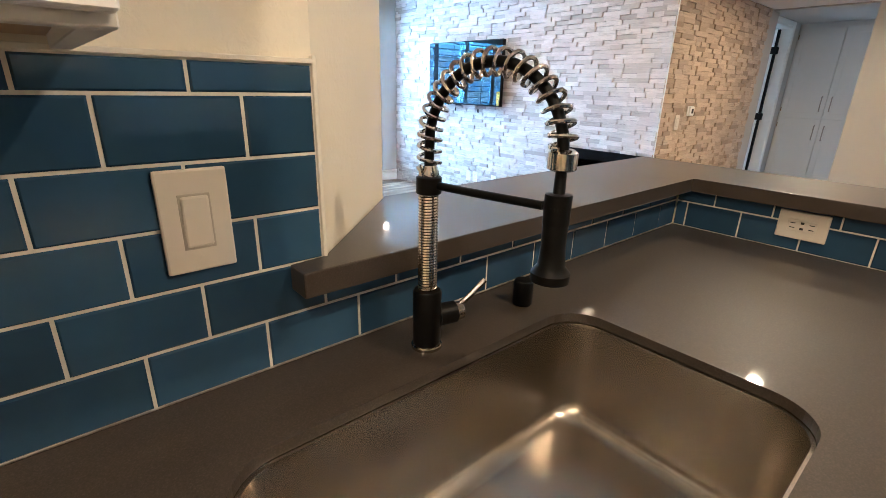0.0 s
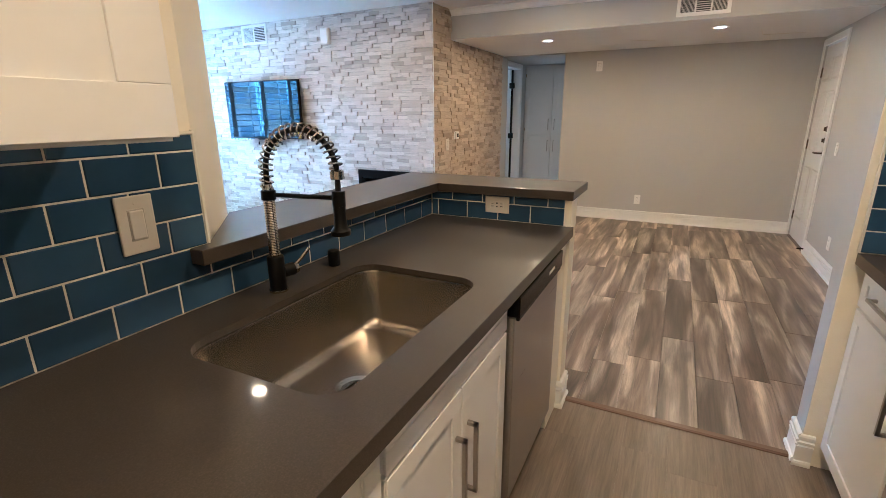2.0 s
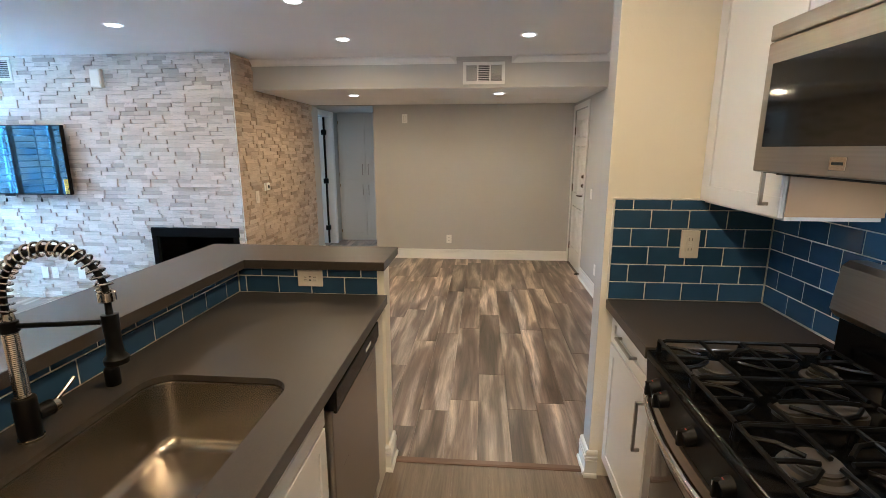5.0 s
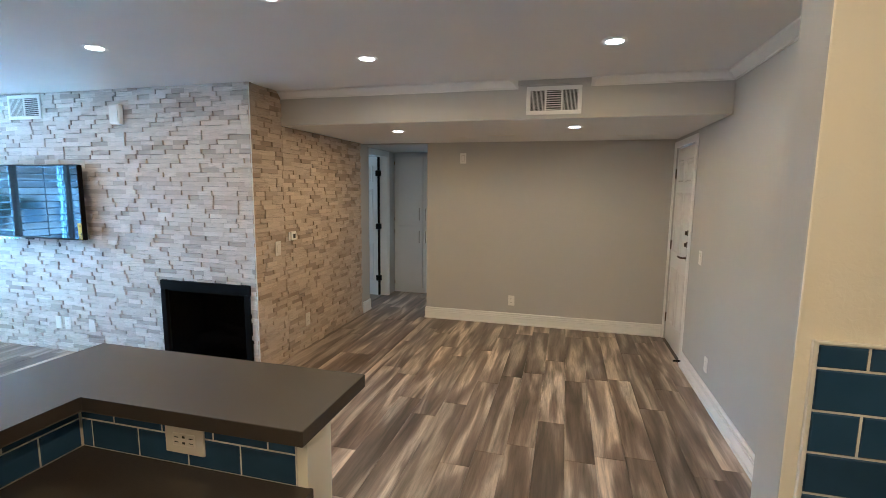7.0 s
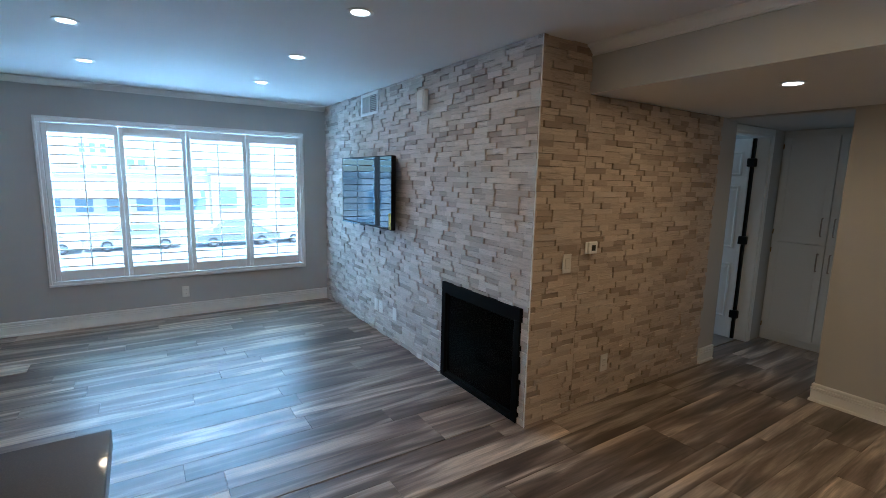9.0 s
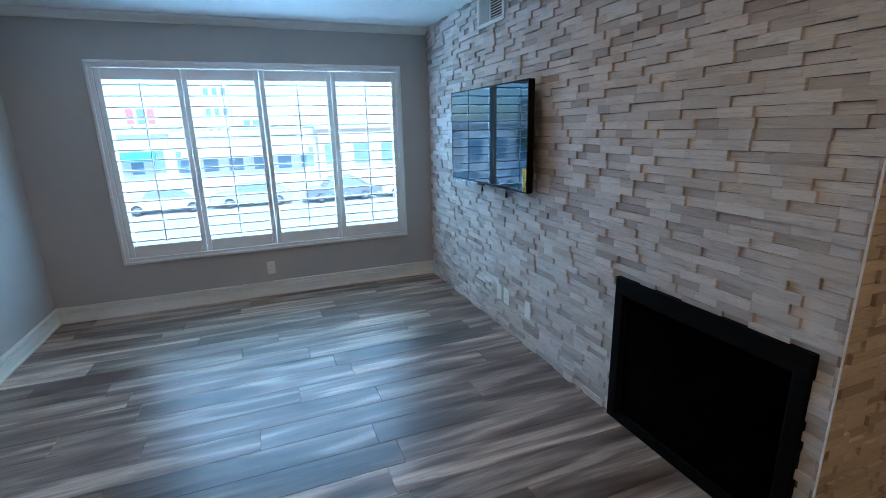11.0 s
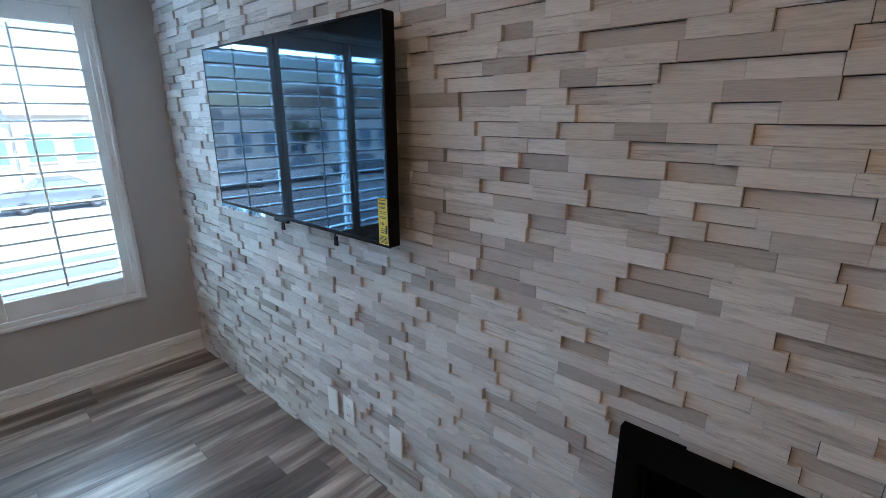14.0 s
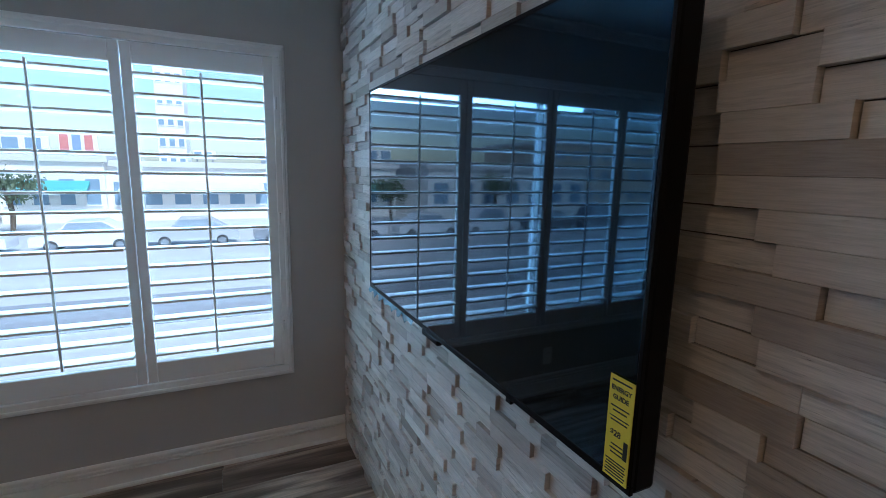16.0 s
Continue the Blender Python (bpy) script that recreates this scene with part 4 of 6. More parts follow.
def television():
    xf, xb, y0, y1, z0, z1 = 3.979, 4.024, 3.692, 4.893, 1.122, 1.801
    c = thing("television", (4.05, (y0 + y1) / 2, z0), "large black flat television on the stone wall, switched off", "television")
    part("housing", block((xf + 0.004, y0, z0), (xb, y1, z1), 0.006, 2), TV_PLASTIC, c)
    part("rear_cover", prism([(xb - 0.002, y0 + 0.10), (4.050, y0 + 0.14), (4.058, y0 + 0.18), (4.058, y1 - 0.16), (xb - 0.002, y1 - 0.10)], z0 + 0.004, z1 - 0.20), TV_PLASTIC, c)
    part("wall_bracket", block((4.056, y0 + 0.35, z0 + 0.2), (4.10, y1 - 0.35, z1 - 0.2), 0.002), BLACK_METAL, c)
    part("screen", block((xf, y0 + 0.008, z0 + 0.014), (xf + 0.005, y1 - 0.008, z1 - 0.008), 0.0008), SCREEN, c, "glossy black screen")
    bm = bmesh.new()
    for a, b in (((xf - 0.001, y0, z0), (xf + 0.006, y1, z0 + 0.013)), ((xf - 0.001, y0, z1 - 0.007), (xf + 0.006, y1, z1)), ((xf - 0.001, y0, z0 + 0.013), (xf + 0.006, y0 + 0.007, z1 - 0.007)), ((xf - 0.001, y1 - 0.007, z0 + 0.013), (xf + 0.006, y1, z1 - 0.007))):
        box(bm, a, b, 0.001)
    part("bezel", bm, TV_PLASTIC, c, "thin glossy black bezel")
    bm = bmesh.new()
    n = 26
    for k in range(n):
        ya, yb = y1 - 0.01 - 0.42 * k / n, y1 - 0.01 - 0.42 * (k + 1) / n
        d = [0.010 + 0.007 * math.sin(1.7 * q) + 0.004 * math.sin(4.1 * q) for q in (k, k + 1)]
        v = [bm.verts.new(p) for p in ((xf - 0.002, ya, z0 + 0.002), (xf - 0.002, yb, z0 + 0.002), (xf - 0.006 - d[1] * 0.3, yb, z0 - d[1]), (xf - 0.006 - d[0] * 0.3, ya, z0 - d[0]))]
        bm.faces.new(v)
    bmesh.ops.remove_doubles(bm, verts=bm.verts[:], dist=1e-5)
    bmesh.ops.solidify(bm, geom=bm.faces[:], thickness=0.0006)
    part("loose_film", bm, FILM, c, "crumpled clear shipping film")
    part("logo_bar", block((xf - 0.004, 4.30, z0 - 0.014), (xf + 0.012, 4.40, z0 + 0.002), 0.003), TV_PLASTIC, c)
    for y in (4.49, 4.10):
        bm = tube(bmesh.new(), [(4.045, y, z0 + 0.03), (4.058, y, z0 - 0.02), (4.062, y, z0 - 0.045)], 0.0018, 6)
        part("pull_cord", bm, BLACK_METAL, c)
        part("cord_pull", prism_xz([(y - 0.010, z0 - 0.082), (y + 0.010, z0 - 0.082), (y + 0.006, z0 - 0.045), (y - 0.006, z0 - 0.045)], 4.058, 4.066), BLACK_METAL, c)
    label = part("energy_label", block((xf - 0.0035, 3.697, 1.132), (xf - 0.0022, 3.739, 1.278)), YELLOW, c, "yellow energy guide label with black print")
    right, up, xt = (0, -1, 0), (0, 0, 1), xf - 0.0040
    text_mesh("ENERGY", 0.0092, (xt, 3.718, 1.2610), right, up, INK, label, bold=0.0004)
    text_mesh("GUIDE", 0.0092, (xt, 3.718, 1.2490), right, up, INK, label, bold=0.0004)
    text_mesh("$28", 0.012, (xt, 3.722, 1.1980), right, up, INK, label, bold=0.0004)
    bars = [(1.256, 0.042, 0.0012), (1.220, 0.040, 0.0010), (1.214, 0.030, 0.0010), (1.205, 0.042, 0.0008), (1.200, 0.036, 0.0010), (1.166, 0.026, 0.0010), (1.160, 0.030, 0.0010), (1.154, 0.026, 0.0010)]
    bars += [(1.142 - 0.0042 * k, 0.044 - 0.004 * (k % 2), 0.0010) for k in range(6)]
    for z, w, h in bars:
        w, z = w * 0.8, z + 0.016
        part("print_bar", block((xt, 3.718 - w / 2, z - h), (xt + 0.0003, 3.718 + w / 2, z + h)), INK, label)
    part("print_block", block((xt, 3.700, 1.1680), (xt + 0.0003, 3.707, 1.1940)), INK, label)


def prism_xz(poly, x0, x1):
    """A polygon in (y, z) thickened from x0 to x1."""
    bm = bmesh.new()
    a = [bm.verts.new((x0, y, z)) for y, z in poly]
    b = [bm.verts.new((x1, y, z)) for y, z in poly]
    bm.faces.new(a)
    bm.faces.new(b[::-1])
    for i in range(len(poly)):
        j = (i + 1) % len(poly)
        bm.faces.new((a[i], a[j], b[j], b[i]))
    return bm


television()


# ---- kitchen ----
SX0, SX1, SY0, SY1, SR = 0.174, 0.866, 0.150, 0.579, 0.075
C_TOP, C_LOW = 0.915, 0.897


def sink_counter():
    """The L-free run of worktop with a rounded cut-out for the sink."""
    x0, x1, y0, y1 = -1.9, 1.6785, 0.036, 0.7395
    inner = rounded(SX0, SY0, SX1, SY1, SR, 7)
    cx, cy = (SX0 + SX1) / 2, (SY0 + SY1) / 2
    a0, a1, b0, b1 = SX0 - 0.06, SX1 + 0.06, y0, y1
    outer = []
    for i, (x, y) in enumerate(inner):
        k = i // 8
        px = a1 if k in (0, 3) else a0
        py = b1 if k in (0, 1) else b0
        t = (i % 8) / 7
        if (k % 2 == 0) == (t <= 0.5):
            outer.append((px, y if t not in (0.5,) else py))
        else:
            outer.append((x, py))
    bm = bmesh.new()
    n = len(inner)
    it, ot = [bm.verts.new((x, y, C_TOP)) for x, y in inner], [bm.verts.new((x, y, C_TOP)) for x, y in outer]
    il, ol = [bm.verts.new((x, y, C_LOW)) for x, y in inner], [bm.verts.new((x, y, C_LOW)) for x, y in outer]
    for i in range(n):
        j = (i + 1) % n
        bm.faces.new((it[i], it[j], ot[j], ot[i]))
        bm.faces.new((il[i], ol[i], ol[j], il[j]))
        bm.faces.new((it[i], il[i], il[j], it[j]))
        if abs(outer[i][1] - outer[j][1]) < 1e-6 and abs(outer[i][0] - outer[j][0]) > 1e-6:
            bm.faces.new((ot[i], ot[j], ol[j], ol[i]))
    for k in range(4):
        i = 8 * k + 3
        c = {0: (a1, b1), 1: (a0, b1), 2: (a0, b0), 3: (a1, b0)}[k]
        p, q = bm.verts.new((*c, C_TOP)), bm.verts.new((*c, C_LOW))
        bm.faces.new((ot[i], ot[i + 1], p))
        bm.faces.new((ol[i], q, ol[i + 1]))
        for u, v in ((i, None), (None, i + 1)):
            m = u if u is not None else v
            if abs(outer[m][1] - c[1]) < 1e-6:
                bm.faces.new((ot[m], p, q, ol[m]))
    bmesh.ops.remove_doubles(bm, verts=bm.verts[:], dist=1e-6)
    for xa, xb in ((x0, a0), (a1, x1)):
        box(bm, (xa, y0, C_LOW), (xb, y1, C_TOP))
    box(bm, (x0, y0, 0.873), (x1, y0 + 0.03, C_LOW))
    return single("countertop", bm, QUARTZ, "dark brown-grey polished quartz worktop round the sink", "countertop")


sink_counter()
single("breakfast_bar", prism([(0.352, 0.690), (1.642, 0.690), (1.642, 0.038), (1.985, 0.038), (1.985, 1.032), (0.716, 1.032), (0.412, 0.738), (0.352, 0.738)], 1.038, 1.078, 0.0025), QUARTZ,
       "raised dark brown-grey quartz breakfast bar", "bar top")


def sink():
    c = thing("sink", ((SX0 + SX1) / 2, (SY0 + SY1) / 2, 0.66), "undermount brushed stainless steel single bowl sink", "sink")
    bm = bmesh.new()
    g = 0.006
    steps = [(-0.02, C_LOW - 0.001, SR + 0.02), (g, C_LOW - 0.001, SR - 0.004), (g + 0.002, C_LOW - 0.008, SR - 0.006), (g + 0.010, 0.735, SR - 0.010), (g + 0.016, 0.712, SR - 0.012), (g + 0.030, 0.698, SR - 0.020), (g + 0.055, 0.692, SR - 0.028)]
    rings = []
    for inset, z, r in steps:
        rings.append([bm.verts.new((x, y, z)) for x, y in rounded(SX0 + inset, SY0 + inset, SX1 - inset, SY1 - inset, r, 7)])
    n = len(rings[0])
    for lo, hi in zip(rings, rings[1:]):
        for k in range(n):
            bm.faces.new((lo[k], lo[(k + 1) % n], hi[(k + 1) % n], hi[k]))
    cx, cy, hole = 0.508, 0.362, []
    for k, v in enumerate(rings[-1]):
        a = math.atan2(v.co.y - cy, v.co.x - cx)
        hole.append(bm.verts.new((cx + 0.056 * math.cos(a), cy + 0.056 * math.sin(a), 0.688)))
    for k in range(n):
        bm.faces.new((rings[-1][k], rings[-1][(k + 1) % n], hole[(k + 1) % n], hole[k]))
    part("bowl", bm, SINK_STEEL, c, "", True)
    d = part("drain_flange", lathe(bmesh.new(), (cx, cy, 0.688), [(0.030, -0.012), (0.041, -0.008), (0.045, 0.001), (0.064, 0.003), (0.067, 0.001), (0.050, -0.02), (0.032, -0.02)], 32), CHROME, c, "polished drain flange", True)
    part("drain_basket", lathe(bmesh.new(), (cx, cy, 0.674), [(0.002, 0.016), (0.010, 0.016), (0.012, 0.004), (0.038, 0.002), (0.038, -0.004), (0.004, -0.004)], 24), BLACK_METAL, c, "dark drain stopper", True)


sink()


def faucet():
    x, y = 0.540, 0.645
    hx, hy = 0.592, 0.448
    c = thing("kitchen_faucet", (x, y, C_TOP), "black spring-coil kitchen faucet with nickel trim", "faucet")
    part("base_ring", lathe(bmesh.new(), (x, y, C_TOP), [(0.026, 0.0), (0.026, 0.005), (0.022, 0.008)], 28), CHROME, c, "nickel base ring", True)
    part("body", lathe(bmesh.new(), (x, y, C_TOP), [(0.0225, 0.007), (0.0235, 0.012), (0.0235, 0.101), (0.021, 0.105), (0.016, 0.106)], 28), BLACK_METAL, c, "", True)
    d = Vector((hx - x, hy - y, 0)).normalized()
    rad = (Vector((hx, hy, 0)) - Vector((x, y, 0))).length / 2
    arc0 = 1.255
    pts = [Vector((x, y, 1.02 + 0.015 * k)) for k in range(16)]
    for k in range(1, 25):
        a = math.pi * k / 24
        pts.append(Vector((x, y, arc0)) + d * (rad - rad * math.cos(a)) + Vector((0, 0, rad * 1.08 * math.sin(a))))
    part("hose", tube(bmesh.new(), pts, 0.0075, 12), BLACK_METAL, c, "black rubber hose", True)
    coil = []
    n = 34
    for k in range(n * 12 + 1):
        coil.append((x + 0.0135 * math.cos(2 * math.pi * k / 12), y + 0.0135 * math.sin(2 * math.pi * k / 12), 1.020 + 0.155 * k / (n * 12)))
    part("tight_spring", tube(bmesh.new(), coil, 0.0026, 6), CHROME, c, "tight nickel spring", True)
    part("core", cylinder(bmesh.new(), (x, y, 1.02), (x, y, 1.20), 0.0125), CHROME, c, "", True)
    # open coil over the arch
    lengths = [0.0]
    for p, q in zip(pts, pts[1:]):
        lengths.append(lengths[-1] + (q - p).length)
    first = next(i for i, p in enumerate(pts) if p.z > 1.205)
    s0, s1, turns = lengths[first], lengths[-1] - 0.010, 22
    side = d.cross(Vector((0, 0, 1)))
    open_coil = []
    for k in range(turns * 14 + 1):
        s = s0 + (s1 - s0) * k / (turns * 14)
        i = max(j for j in range(len(pts) - 1) if lengths[j] <= s + 1e-9)
        f = (s - lengths[i]) / max(1e-9, lengths[i + 1] - lengths[i])
        p = pts[i].lerp(pts[i + 1], f)
        run = (pts[i + 1] - pts[i]).normalized()
        nrm = side.cross(run)
        a = 2 * math.pi * k / 14
        open_coil.append(p + (side * math.cos(a) + nrm * math.sin(a)) * 0.0165)
    part("open_spring", tube(bmesh.new(), open_coil, 0.0029, 8), CHROME, c, "open nickel spring", True)
    part("collar", lathe(bmesh.new(), (x, y, 1.178), [(0.016, 0.0), (0.0195, 0.002), (0.0195, 0.026), (0.016, 0.028)], 24), BLACK_METAL, c, "", True)
    part("top_nut", lathe(bmesh.new(), (x, y, 1.206), [(0.015, 0.0), (0.0155, 0.004), (0.012, 0.016)], 24), CHROME, c, "nickel nut", True)
    part("support_arm", tube(bmesh.new(), [(x, y, 1.193), (x + d.x * 0.1, y + d.y * 0.1, 1.191), (hx - d.x * 0.02, hy - d.y * 0.02, 1.190)], 0.0062, 12), BLACK_METAL, c, "", True)
    part("holder", lathe(bmesh.new(), (hx, hy, 1.168), [(0.014, 0.0), (0.0175, 0.001), (0.0175, 0.040), (0.014, 0.041)], 24), BLACK_METAL, c, "", True)
    part("end_cap", lathe(bmesh.new(), (hx, hy, 1.238), [(0.015, 0.0), (0.0185, 0.002), (0.0185, 0.022), (0.013, 0.026)], 24), CHROME, c, "nickel end cap", True)
    head = lathe(bmesh.new(), (hx, hy, 1.088), [(0.020, 0.0), (0.026, 0.002), (0.0265, 0.014), (0.0185, 0.024), (0.0160, 0.050), (0.0175, 0.105), (0.013, 0.112), (0.008, 0.120), (0.007, 0.155)], 28)
    part("spray_head", head, BLACK_METAL, c, "", True)
    part("spray_button", block((hx + 0.012, hy - 0.006, 1.15), (hx + 0.021, hy + 0.006, 1.19), 0.003), BLACK_METAL, c)
    v0 = Vector((x, y, 0.968))
    way = Vector((0.92, -0.20, 0.0)).normalized()
    part("valve", cylinder(bmesh.new(), v0 + way * 0.018, v0 + way * 0.052, 0.019), BLACK_METAL, c, "", True)
    part("valve_cap", cylinder(bmesh.new(), v0 + way * 0.050, v0 + way * 0.066, 0.0175, 0.015), CHROME, c, "nickel valve cap", True)
    part("lever", tube(bmesh.new(), [v0 + way * 0.062 + Vector((0, 0, 0.010)), v0 + way * 0.085 + Vector((0, 0, 0.026)), v0 + way * 0.112 + Vector((0, 0, 0.048))], 0.0052, 10), CHROME, c, "nickel lever", True)


faucet()
single("soap_dispenser_cap", lathe(bmesh.new(), (0.797, 0.652, C_TOP), [(0.019, 0.0), (0.020, 0.003), (0.020, 0.046), (0.017, 0.052), (0.008, 0.053)], 28), BLACK_METAL,
       "small black air gap cap beside the faucet", "air gap cap", smooth=True)


def shaker_front(parent, axis_y, x0, x1, z0, z1, out, w=0.055, handle=None, name="door"):
    """A shaker door or drawer front in the plane y = axis_y, facing out (+1 or -1 along y)."""
    t = 0.019
    d = part(name, block((x0, axis_y, z0), (x1, axis_y + out * (t - 0.007), z1), 0.001), CABINET, parent)
    f0, f1 = axis_y + out * (t - 0.007), axis_y + out * t
    for a, b, q in (((x0, z0), (x1, z0 + w), "rail"), ((x0, z1 - w), (x1, z1), "rail"), ((x0, z0 + w), (x0 + w, z1 - w), "stile"), ((x1 - w, z0 + w), (x1, z1 - w), "stile")):
        part(q, block((a[0], f0, a[1]), (b[0], f1, b[1]), 0.0012), CABINET, d)
    if handle:
        hx0, hz0, hx1, hz1 = handle
        p, q = f1 + out * 0.030, f1
        r = 0.0055
        bm = bmesh.new()
        if abs(hx1 - hx0) < 0.001:
            box(bm, (hx0 - r, q, hz0), (hx0 + r, p, hz0 + 2 * r), 0.001)
            box(bm, (hx0 - r, q, hz1 - 2 * r), (hx0 + r, p, hz1), 0.001)
            box(bm, (hx0 - r, p - out * 2 * r, hz0), (hx0 + r, p, hz1), 0.001)
        else:
            box(bm, (hx0, q, hz0 - r), (hx0 + 2 * r, p, hz0 + r), 0.001)
            box(bm, (hx1 - 2 * r, q, hz0 - r), (hx1, p, hz0 + r), 0.001)
            box(bm, (hx0, p - out * 2 * r, hz0 - r), (hx1, p, hz0 + r), 0.001)
        part("handle", bm, NICKEL, d, "brushed nickel bar handle")
    return d


def base_cabinet(x0, x1, front, back, out, fronts, label):
    c = thing("base_cabinet", ((x0 + x1) / 2, (front + back) / 2, 0), label, "cabinet", "kitchen base cabinets")
    top = 0.62 if x0 < SX1 and x1 > SX0 and out < 0 else 0.872
    part("body", block((x0 + 0.001, back, 0.10), (x1 - 0.001, front - out * 0.001, top)), CABINET, c)
    if top < 0.8:
        part("face_frame", block((x0 + 0.001, front - out * 0.02, 0.62), (x1 - 0.001, front - out * 0.001, 0.872)), CABINET, c)
    part("toe_kick", block((x0 + 0.001, back, 0.0), (x1 - 0.001, front - out * 0.06, 0.10)), CABINET, c)
    for name, a, b, z0, z1, handle in fronts:
        shaker_front(c, front, a, b, z0, z1, out, 0.05, handle, name)
    return c


base_cabinet(0.195, 0.884, 0.086, 0.735, -1, [
    ("drawer_front", 0.205, 0.876, 0.765, 0.868, None),
    ("door", 0.205, 0.538, 0.115, 0.755, (0.505, 0.425, 0.505, 0.640)),
    ("door", 0.543, 0.876, 0.115, 0.755, (0.576, 0.425, 0.576, 0.640))], "white shaker sink cabinet with nickel bar handles")
base_cabinet(-0.60, 0.194, 0.086, 0.735, -1, [
    ("drawer_front", -0.592, 0.186, 0.725, 0.868, (-0.30, 0.797, -0.10, 0.797)),
    ("door", -0.592, 0.186, 0.115, 0.715, (0.15, 0.48, 0.15, 0.68))], "white shaker base cabinet beside the sink")
base_cabinet(-1.89, -0.601, 0.086, 0.735, -1, [
    ("door", -1.88, -1.25, 0.115, 0.868, None), ("door", -1.245, -0.61, 0.115, 0.868, None)], "white shaker base cabinet at the kitchen end")
base_cabinet(1.181, 1.7035, -1.005, -1.61, 1, [
    ("drawer_front", 1.19, 1.690, 0.725, 0.868, (1.34, 0.797, 1.54, 0.797)),
    ("door", 1.19, 1.690, 0.115, 0.715, (1.235, 0.48, 1.235, 0.68))], "white shaker cabinet beside the range")
base_cabinet(-0.50, 0.395, -1.005, -1.61, 1, [
    ("drawer_front", -0.492, 0.387, 0.725, 0.868, (-0.15, 0.797, 0.05, 0.797)),
    ("door", -0.492, 0.387, 0.115, 0.715, (0.35, 0.48, 0.35, 0.68))], "white shaker cabinet on the other side of the range")
single("countertop", block((1.1815, -0.955, 0.873), (1.7035, -1.6115, C_TOP), 0.002), QUARTZ, "short dark quartz worktop beside the range", "countertop")
single("countertop", block((-0.52, -0.955, 0.873), (0.396, -1.6115, C_TOP), 0.002), QUARTZ, "dark quartz worktop at the other side of the range", "countertop")


def dishwasher():
    x0, x1, y = 0.888, 1.472, 0.048
    c = thing("dishwasher", ((x0 + x1) / 2, 0.35, 0), "stainless steel dishwasher with black control edge", "dishwasher")
    part("tub", block((x0 + 0.004, 0.095, 0.10), (x1 - 0.004, 0.70, 0.869)), BLACK_METAL, c)
    part("door", block((x0 + 0.003, y, 0.11), (x1 - 0.003, 0.094, 0.797), 0.004, 2), STEEL, c)
    ctl = part("control_panel", block((x0 + 0.003, y - 0.016, 0.800), (x1 - 0.003, 0.094, 0.868), 0.004, 2), BLACK_GLOSS, c, "glossy black control strip")
    part("display", block((1.25, y - 0.0168, 0.828), (1.33, y - 0.0162, 0.840)), PLATE, ctl)
    part("grip", block((x0 + 0.012, y - 0.012, 0.786), (x1 - 0.012, y, 0.800), 0.003), BLACK_METAL, c)
    part("kick_plate", block((x0 + 0.003, 0.135, 0.0), (x1 - 0.003, 0.15, 0.10)), BLACK_METAL, c)


dishwasher()


def upper_cabinet(x0, x1, front, back, out, z0, z1, doors, label, width=0.065):
    c = thing("wall_cabinet", ((x0 + x1) / 2, (front + back) / 2, z0), label, "cabinet", "kitchen wall cabinets")
    part("body", block((x0 + 0.0005, back, z0), (x1 - 0.0005, front - out * 0.001, z1), 0.001), CABINET, c)
    inner = front - out * 0.022
    part("underside", block((x0 + 0.020, back - out * -0.012, z0 - 0.0015), (x1 - 0.020, inner, z0 + 0.010)), MAPLE, c, "unpainted maple underside")
    for a, b in ((x0 + 0.0008, x0 + 0.0195), (x1 - 0.0195, x1 - 0.0008)):
        part("side_lip", block((a, back - out * -0.012, z0 - 0.013), (b, inner, z0 - 0.0003), 0.001), CABINET, c)
    part("light_rail", block((x0 + 0.0008, inner, z0 - 0.013), (x1 - 0.0008, front - out * 0.0015, z0 - 0.0003), 0.001), CABINET, c)
    for a, b, lo, hi, handle in doors:
        shaker_front(c, front, a, b, lo, hi, out, width, handle)
    return c


upper_cabinet(-0.65, 0.150, 0.430, 0.7475, -1, 1.372, 2.30, [(-0.645, 0.148, 1.366, 2.295, None)], "white shaker wall cabinet beside the wall end", 0.083)
upper_cabinet(-1.60, -0.651, 0.430, 0.7475, -1, 1.372, 2.30, [(-1.595, -0.655, 1.366, 2.295, None)], "white shaker wall cabinet at the kitchen end", 0.083)
upper_cabinet(1.178, 1.712, -1.330, -1.6275, 1, 1.366, 2.30, [(1.180, 1.708, 1.362, 2.295, (1.238, 1.395, 1.238, 1.52))], "white shaker wall cabinet beside the microwave")
single("cabinet_side_panel", block((1.1735, -1.330, 1.366), (1.1775, -1.6275, 1.500), 0.0005), MAPLE, "maple side panel below the microwave", "side panel", kind="structure")
upper_cabinet(0.42, 1.177, -1.330, -1.6275, 1, 1.925, 2.30, [(0.424, 0.796, 1.93, 2.295, None), (0.800, 1.174, 1.93, 2.295, None)], "white shaker cabinet over the microwave")
upper_cabinet(-0.50, 0.419, -1.330, -1.6275, 1, 1.366, 2.30, [(-0.496, -0.04, 1.362, 2.295, None), (-0.036, 0.415, 1.362, 2.295, None)], "white shaker wall cabinet past the microwave")


